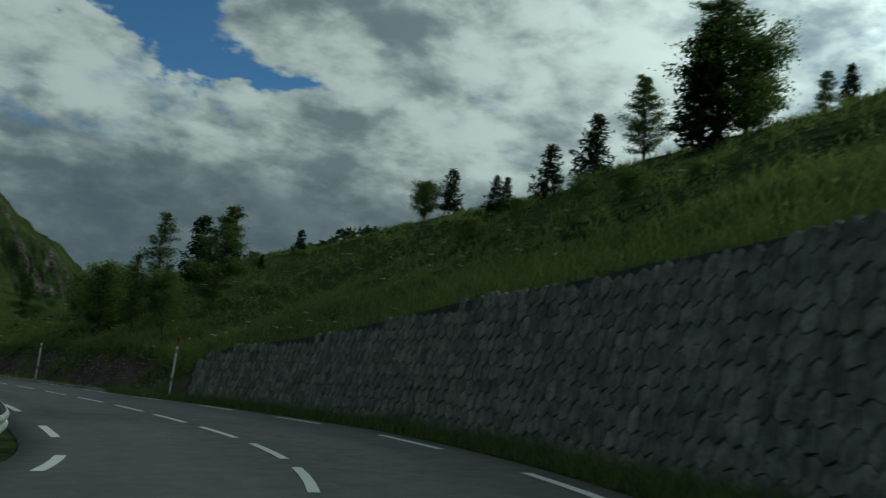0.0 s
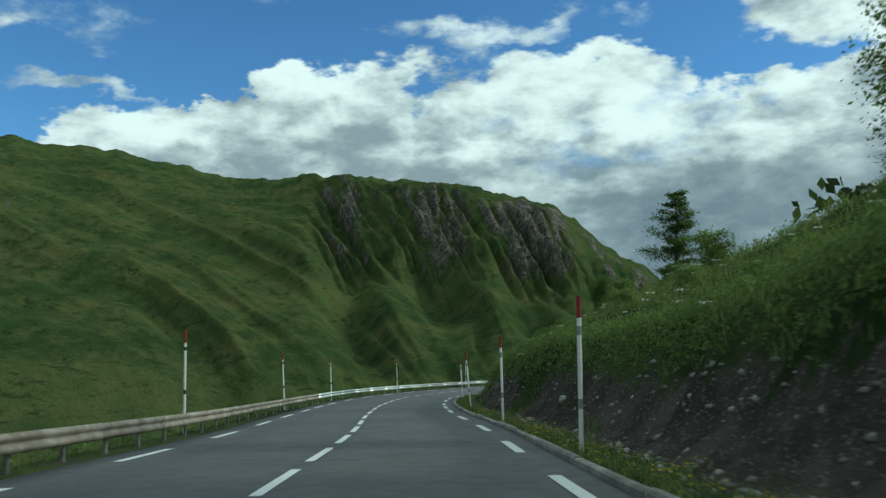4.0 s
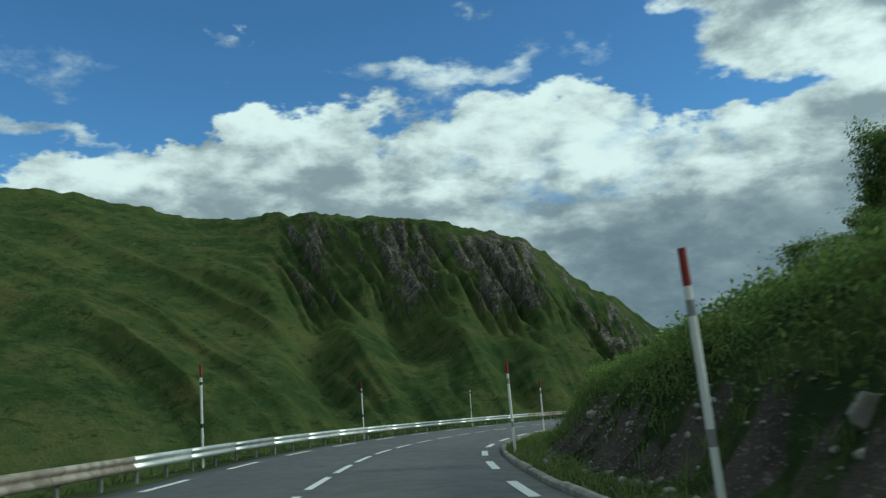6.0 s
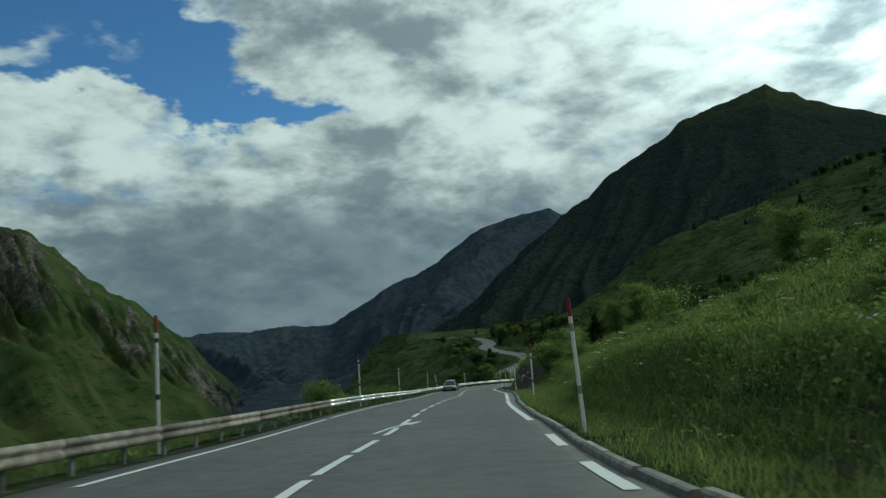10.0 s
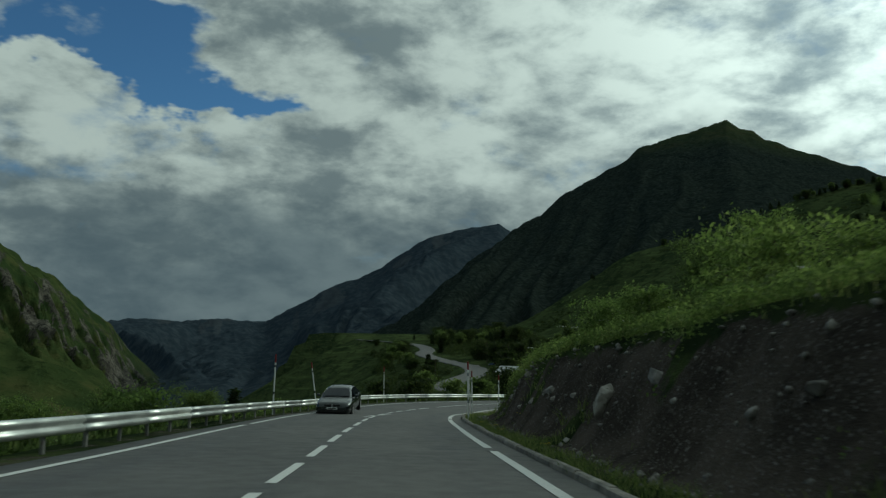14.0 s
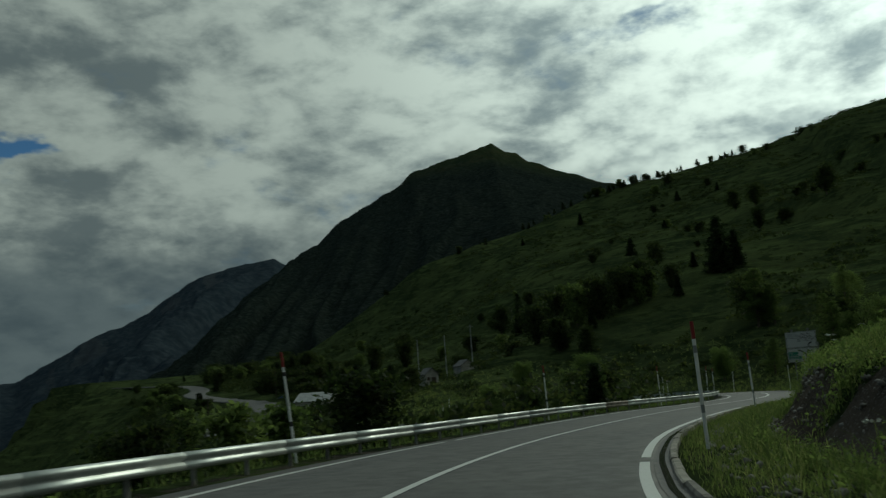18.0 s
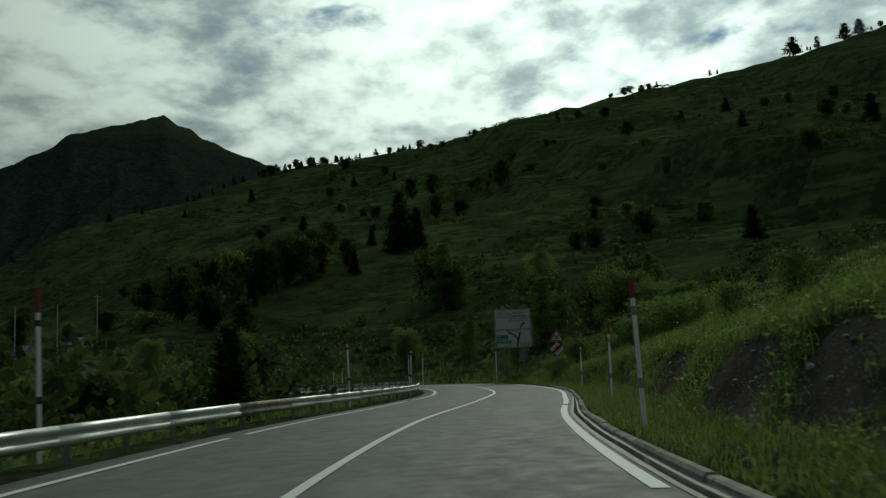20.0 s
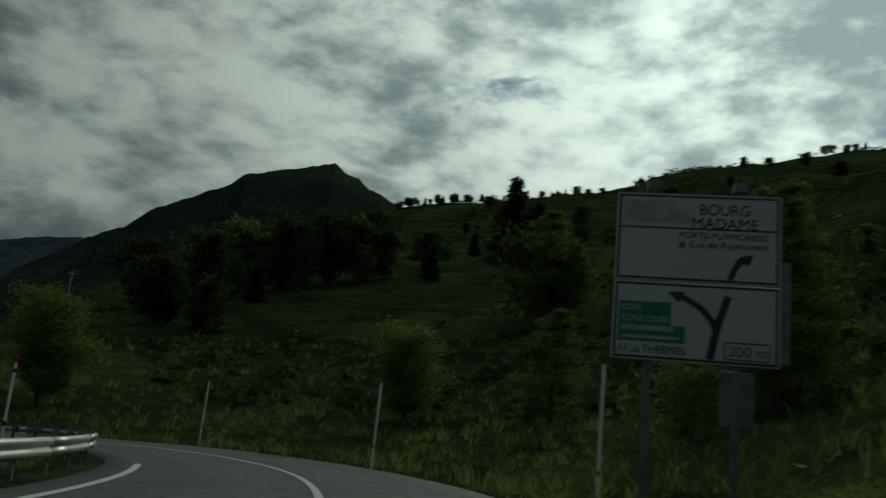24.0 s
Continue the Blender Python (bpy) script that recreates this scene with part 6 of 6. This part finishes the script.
def warning_sign():
    x, y, turn = 50.75, 194.68, -35.0
    gz = ground_z(x, y)
    top, bottom = -5.67, -7.57
    ob = thing("warning_sign", "triangular crossroads sign above an end-of-priority diamond on a post", "road sign", x, y, gz, turn)
    t, b = top - gz, bottom - gz
    side = 1.08
    zt, zb = t, t - 0.93

    def tri(k):
        cz = zb + 0.31
        return [(-side / 2 * k, cz + (zb - cz) * k), (side / 2 * k, cz + (zb - cz) * k), (0, cz + (zt - cz) * k)]

    def rounded(pts, r, n=4):
        o = []
        m = len(pts)
        for i in range(m):
            p, a, c = Vector(pts[i]), Vector(pts[i - 1]), Vector(pts[(i + 1) % m])
            u, v = p + (a - p).normalized() * r, p + (c - p).normalized() * r
            for k in range(n + 1):
                f = k / n
                o.append(tuple((1 - f) ** 2 * u + 2 * f * (1 - f) * p + f * f * v))
        return o

    bp = part_of("triangle_plate", plate(rounded(tri(1.0), 0.08), 0.03, "sign_white", "triangle_plate"), ob)
    flat("red_border", bp, rounded(tri(0.97), 0.07), "sign_red", -0.004)
    flat("white_field", bp, rounded(tri(0.66), 0.03), "sign_white", -0.007)
    cz = zb + 0.29
    for s in (1, -1):
        ribbon("cross_bar", bp, [(-0.15 * s, cz - 0.15), (0.15 * s, cz + 0.15)], 0.075, "sign_black", -0.011 - 0.002 * s)
    mid = (zb - 0.02 + b) / 2
    half = (zb - 0.02 - b) / 2

    def dia(k):
        return [(0, mid - half * k), (half * k, mid), (0, mid + half * k), (-half * k, mid)]

    dp = part_of("diamond_plate", plate(rounded(dia(1.0), 0.05), 0.03, "sign_white", "diamond_plate"), ob)
    flat("dark_rim", dp, dia(0.60), "sign_black", -0.004)
    flat("yellow_field", dp, dia(0.56), "sign_yellow", -0.007)
    ribbon("black_bar", dp, [(-0.27, mid - 0.22), (0.27, mid + 0.22)], 0.16, "sign_black", -0.011)
    bm = bmesh.new()
    box(bm, -0.04, 0.04, 0.035, 0.115, -0.4, t - 0.2, 0.008)
    part("post", bm, "sign_back", ob)


warning_sign()


# ---- huts, far things ----
speckled("hut_wall", (0.26, 0.255, 0.235), (0.40, 0.39, 0.36), 1.5, 0.9)
speckled("hut_roof", (0.07, 0.072, 0.075), (0.13, 0.13, 0.13), 2.0, 0.7)
speckled("pale_roof", (0.34, 0.35, 0.35), (0.5, 0.51, 0.5), 1.0, 0.6)
speckled("dark_wood", (0.04, 0.03, 0.022), (0.075, 0.058, 0.042), 5.0, 0.8)
speckled("pole_metal", (0.30, 0.31, 0.31), (0.42, 0.43, 0.43), 1.0, 0.5, 0.5)


def gable(bm, w, d, h, rise, over=0.0):
    """Body of a small house with a pitched top."""
    v = [bm.verts.new(q) for q in ((-w / 2, -d / 2, -0.8), (w / 2, -d / 2, -0.8), (w / 2, d / 2, -0.8), (-w / 2, d / 2, -0.8), (-w / 2, -d / 2, h), (w / 2, -d / 2, h),
                                   (w / 2, d / 2, h), (-w / 2, d / 2, h), (0, -d / 2, h + rise), (0, d / 2, h + rise))]
    for q in ((0, 1, 5, 8, 4), (1, 2, 6, 5), (2, 3, 7, 9, 6), (3, 0, 4, 7), (4, 8, 9, 7), (5, 6, 9, 8), (3, 2, 1, 0)):
        bm.faces.new([v[i] for i in q])
    return bm


def roof(bm, w, d, h, rise, t=0.12, over=0.25):
    k = (w / 2 + over) / (w / 2)
    for s in (-1, 1):
        a = [(s * w / 2 * k, -d / 2 - over, h + rise - rise * k), (s * w / 2 * k, d / 2 + over, h + rise - rise * k), (0, d / 2 + over, h + rise), (0, -d / 2 - over, h + rise)]
        lo = [bm.verts.new((x, y, z + 0.02)) for x, y, z in a]
        hi = [bm.verts.new((x, y, z + t)) for x, y, z in a]
        bm.faces.new(hi)
        bm.faces.new(lo[::-1])
        for i in range(4):
            bm.faces.new((lo[i], lo[(i + 1) % 4], hi[(i + 1) % 4], hi[i]))
    bmesh.ops.recalc_face_normals(bm, faces=bm.faces)
    return bm


def hut(x, y, w, d, h, rise, turn, name, label, wall="hut_wall", top="hut_roof", door=True):
    ob = thing(name, label, "hut" if name == "hut" else "house", x, y, ground_z(x, y), turn)
    part("wall", gable(bmesh.new(), w, d, h, rise), wall, ob)
    part("roof", roof(bmesh.new(), w, d, h, rise), top, ob)
    if door:
        bm = bmesh.new()
        box(bm, -0.1, w * 0.32, -d / 2 - 0.05, -d / 2 + 0.02, -0.1, h * 0.72, 0.02)
        part("door", bm, "dark_wood", ob)
        bm = bmesh.new()
        box(bm, -w * 0.36, -w * 0.16, -d / 2 - 0.04, -d / 2 + 0.02, h * 0.45, h * 0.75, 0.02)
        part("window", bm, "dark_wood", ob)
    return ob


hut(35.8, 297.0, 3.0, 3.2, 2.3, 1.2, 12, "hut", "small pale stone hut with dark opening on the hillside")
hut(45.6, 304.4, 3.4, 3.4, 2.6, 1.2, 12, "hut", "small pale hut with slate roof on the hillside", door=False)
hut(11.5, 283.0, 5.5, 6.5, 2.2, 1.4, 62, "house", "low roadside house with pale metal roof", top="pale_roof")


def utility_pole(x, y, h, mat="pole_metal", lean=0.0, arm=True):
    ob = thing("utility_pole", "slim grey utility pole standing on the hillside", "pole", x, y, ground_z(x, y), 15, "utility poles on the hillside")
    bm = bmesh.new()
    rod(bm, (0, 0, -0.5), (0, 0, h), 0.14, 0.09, 8)
    part("shaft", bm, mat, ob)
    if arm:
        bm = bmesh.new()
        box(bm, -0.7, 0.7, -0.05, 0.05, h - 0.5, h - 0.38)
        part("cross_arm", bm, mat, ob)
    return ob


utility_pole(34.4, 299.5, 10.0, arm=False)
utility_pole(42.0, 306.0, 10.0, arm=False)
utility_pole(51.5, 318.0, 11.0)
for x, y in ((-10.0, 350.0), (9.0, 392.0), (16.0, 372.0)):
    utility_pole(x, y, 8.0, "dark_wood")

fs = thing("route_sign", "small pale direction sign beside the far road", "road sign", 24.0, 372.0, ground_z(24.0, 372.0), 8)
for x in (-0.8, 0.8):
    bm = bmesh.new()
    box(bm, x - 0.05, x + 0.05, 0, 0.1, -0.3, 3.4)
    part("post", bm, "sign_back", fs)
flat("panel", fs, rect(-1.5, 1.5, 1.9, 3.5), "sign_white", -0.02, 0.04)
flat("blue_band", fs, rect(-1.4, 1.4, 2.7, 3.4), "pole_grey", -0.03)

# lay-by at the far road
lay = []
for i, s in enumerate(np.linspace(560, 640, 18)):
    w = 9.0 * math.sin(math.pi * i / 17) ** 0.6
    lay += [tuple(at(s, 4.0, -0.02)), tuple(at(s, 4.0 + w, 0.03))]
me = mesh("lay_by", lay, [(2 * i, 2 * i + 1, 2 * i + 3, 2 * i + 2) for i in range(17)], "asphalt")
tagged(new("lay_by", me), "grey gravel lay-by beside the far road", "pavement", kind="structure")


# ---- cars ----
def glossy(name, color, rough=0.25, metal=0.6):
    def build(k, b):
        p = local(k)
        n = k.noise(p, 3.0, 4.0, 0.6)
        k.link(k.mix(k.step(n, 0.35, 0.7), color, tuple(q * 1.3 + 0.004 for q in color)), b.inputs["Base Color"])
        set_(b, metal=metal, rough=rough)
        b.inputs["Coat Weight"].default_value = 0.6
        b.inputs["Coat Roughness"].default_value = 0.06

    return material(name, build)


glossy("car_green", (0.020, 0.027, 0.027))
glossy("car_silver", (0.35, 0.36, 0.37))
glossy("car_white", (0.62, 0.62, 0.6), 0.35, 0.0)


def dark_glass(k, b):
    set_(b, (0.012, 0.015, 0.018), 0.04, 0.0, 0.8)


material("car_glass", dark_glass)
speckled("tyre", (0.012, 0.012, 0.012), (0.025, 0.025, 0.024), 6.0, 0.85)
speckled("alloy", (0.42, 0.43, 0.44), (0.55, 0.56, 0.57), 4.0, 0.35, 0.85)


def lamp_lens(k, b):
    set_(b, (0.55, 0.57, 0.58), 0.08, 0.3, 0.6)


material("lamp_lens", lamp_lens)

# stations along the length: x, half width low, half width at the belt, sill, belt height
CAR_BODY = [(2.24, 0.60, 0.62, 0.30, 0.60), (2.18, 0.76, 0.74, 0.24, 0.70), (1.95, 0.86, 0.83, 0.20, 0.78), (1.40, 0.885, 0.86, 0.18, 0.87), (0.95, 0.885, 0.865, 0.18, 0.935),
            (0.2, 0.885, 0.87, 0.18, 0.955), (-0.8, 0.885, 0.87, 0.18, 0.965), (-1.5, 0.88, 0.86, 0.20, 0.985), (-1.95, 0.86, 0.83, 0.24, 0.99), (-2.2, 0.78, 0.74, 0.30, 0.93), (-2.26, 0.66, 0.64, 0.36, 0.85)]
# roof line: x, half width at roof, height
CAR_TOP = [(1.02, 0.72, 0.935), (0.30, 0.60, 1.36), (-0.05, 0.57, 1.43), (-0.75, 0.56, 1.435), (-1.15, 0.57, 1.36), (-1.75, 0.68, 0.99)]


def car(x, y, turn, paint, label, tilt=0.0):
    zr = float(nearest(np.array([float(x)]), np.array([float(y)]))[2][0]) + 0.03
    ob = thing("car", label, "car")
    ob.matrix_basis = pose(x, y, zr, tilt, 0, turn)
    v, f = [], []
    for a, wl, wb, s, b in CAR_BODY:
        v += [(-wl * 0.9, a, s), (-wl, a, s + 0.16), (-wb * 1.01, a, (s + b) / 2 + 0.1), (-wb * 0.965, a, b - 0.05), (-wb * 0.86, a, b), (0, a, b + 0.035),
              (wb * 0.86, a, b), (wb * 0.965, a, b - 0.05), (wb * 1.01, a, (s + b) / 2 + 0.1), (wl, a, s + 0.16), (wl * 0.9, a, s)]
    n = 11
    for i in range(len(CAR_BODY) - 1):
        for j in range(n):
            a, b = i * n + j, i * n + (j + 1) % n
            f.append((a, b, b + n, a + n))
    f += [tuple(range(n))[::-1], tuple((len(CAR_BODY) - 1) * n + q for q in range(n))]
    body = part_of("body", mesh("body", v, f, paint, True), ob)
    v, f = [], []
    for a, w, h in CAR_TOP:
        base = float(np.interp(a, [q[0] for q in CAR_BODY[::-1]], [q[2] for q in CAR_BODY[::-1]])) * 0.95
        v += [(-base, a, 0.93), (-w - 0.02, a, h - 0.05), (-w * 0.85, a, h), (0, a, h + 0.02), (w * 0.85, a, h), (w + 0.02, a, h - 0.05), (base, a, 0.93)]
    for i in range(len(CAR_TOP) - 1):
        for j in range(6):
            a = i * 7 + j
            f.append((a, a + 1, a + 8, a + 7))
    part_of("cabin", mesh("cabin", v, f, paint, True), ob)

    def pane(name, pts, push):
        part_of(name, mesh(name, [Vector(q) + Vector(push) for q in pts], [tuple(range(len(pts)))], "car_glass"), ob)

    pane("windscreen", [(-0.70, 0.93, 0.985), (0.70, 0.93, 0.985), (0.52, 0.36, 1.33), (-0.52, 0.36, 1.33)], (0, 0.035, 0.03))
    pane("rear_window", [(0.62, -1.66, 1.04), (-0.62, -1.66, 1.04), (-0.50, -1.2, 1.33), (0.50, -1.2, 1.33)], (0, -0.03, 0.03))
    for s in (-1, 1):
        pane("side_window", [(s * 0.842, 0.72, 0.99), (s * 0.845, -0.30, 1.0), (s * 0.615, -0.25, 1.36), (s * 0.63, 0.25, 1.31)], (s * 0.012, 0, 0))
        pane("side_window", [(s * 0.845, -0.38, 1.0), (s * 0.835, -1.32, 1.02), (s * 0.63, -1.05, 1.33), (s * 0.615, -0.33, 1.36)], (s * 0.012, 0, 0))
        bm = bmesh.new()
        bmesh.ops.create_uvsphere(bm, u_segments=10, v_segments=6, radius=1.0, matrix=Matrix.Translation((s * 0.98, 0.62, 1.0)) @ Matrix.Diagonal((0.11, 0.07, 0.075, 1)))
        part("mirror", bm, paint, ob, smooth=True)
        part_of("headlight", mesh("headlight", [(s * 0.42, 2.235, 0.60), (s * 0.72, 2.13, 0.60), (s * 0.80, 1.93, 0.70), (s * 0.70, 2.0, 0.765), (s * 0.44, 2.17, 0.70)], [(0, 1, 2, 3, 4)], "lamp_lens"), ob, "clear glass headlight")
        bm = bmesh.new()
        box(bm, s * 0.875 - 0.012, s * 0.875 + 0.012, -0.35, -0.20, 0.80, 0.83)
        part("door_handle", bm, "alloy", ob)
        for a in (1.38, -1.35):
            bm = bmesh.new()
            m = Matrix.Translation((s * 0.80, a, 0.315)) @ Matrix.Rotation(radians(90), 4, "Y")
            bmesh.ops.create_cone(bm, cap_ends=True, segments=24, radius1=0.315, radius2=0.315, depth=0.20, matrix=m)
            bmesh.ops.bevel(bm, geom=[e for e in bm.edges if abs((e.verts[0].co - e.verts[1].co).x) < 1e-4], offset=0.03, segments=2, affect="EDGES")
            wheel = part("tyre", bm, "tyre", ob, "black rubber tyre")
            bm = bmesh.new()
            bmesh.ops.create_cone(bm, cap_ends=True, segments=20, radius1=0.205, radius2=0.19, depth=0.03, matrix=Matrix.Translation((s * 0.905, a, 0.315)) @ Matrix.Rotation(radians(90), 4, "Y"))
            part("rim", bm, "alloy", wheel, "grey alloy rim")
    bm = bmesh.new()
    box(bm, -0.38, 0.38, 2.19, 2.262, 0.61, 0.70, 0.015)
    part("grille", bm, "tyre", ob)
    bm = bmesh.new()
    box(bm, -0.60, 0.60, 2.20, 2.262, 0.30, 0.42, 0.02)
    part("lower_intake", bm, "tyre", ob)
    part_of("emblem", mesh("emblem", [(0, 2.275, 0.57), (0.055, 2.275, 0.655), (0, 2.275, 0.74), (-0.055, 2.275, 0.655)], [(0, 1, 2, 3)], "alloy"), ob)
    part_of("number_plate", mesh("number_plate", [(-0.26, 2.272, 0.455), (0.26, 2.272, 0.455), (0.26, 2.268, 0.555), (-0.26, 2.268, 0.555)], [(0, 1, 2, 3)], "pole_white"), ob, "pale number plate with dark bars")
    part_of("plate_bar", mesh("plate_bar", [(-0.21, 2.277, 0.48), (0.21, 2.277, 0.48), (0.21, 2.274, 0.53), (-0.21, 2.274, 0.53)], [(0, 1, 2, 3)], "sign_black"), ob)
    return ob


p = at(269.6, -2.3)
saloon = car(p.x, p.y, bearing(269.6) + 180, "car_green", "dark green saloon car in the oncoming lane", -2.6)
saloon.scale = (1.0, 1.02, 0.95)
for i, (s, c, paint, label) in enumerate(((572, 8.0, "car_white", "white car parked in the far lay-by"), (586, 10.0, "car_silver", "silver car parked in the far lay-by"), (600, 9.0, "car_green", "dark car parked in the far lay-by"))):
    q = at(s, c)
    car(q.x, q.y, bearing(s) + 20, paint, label)
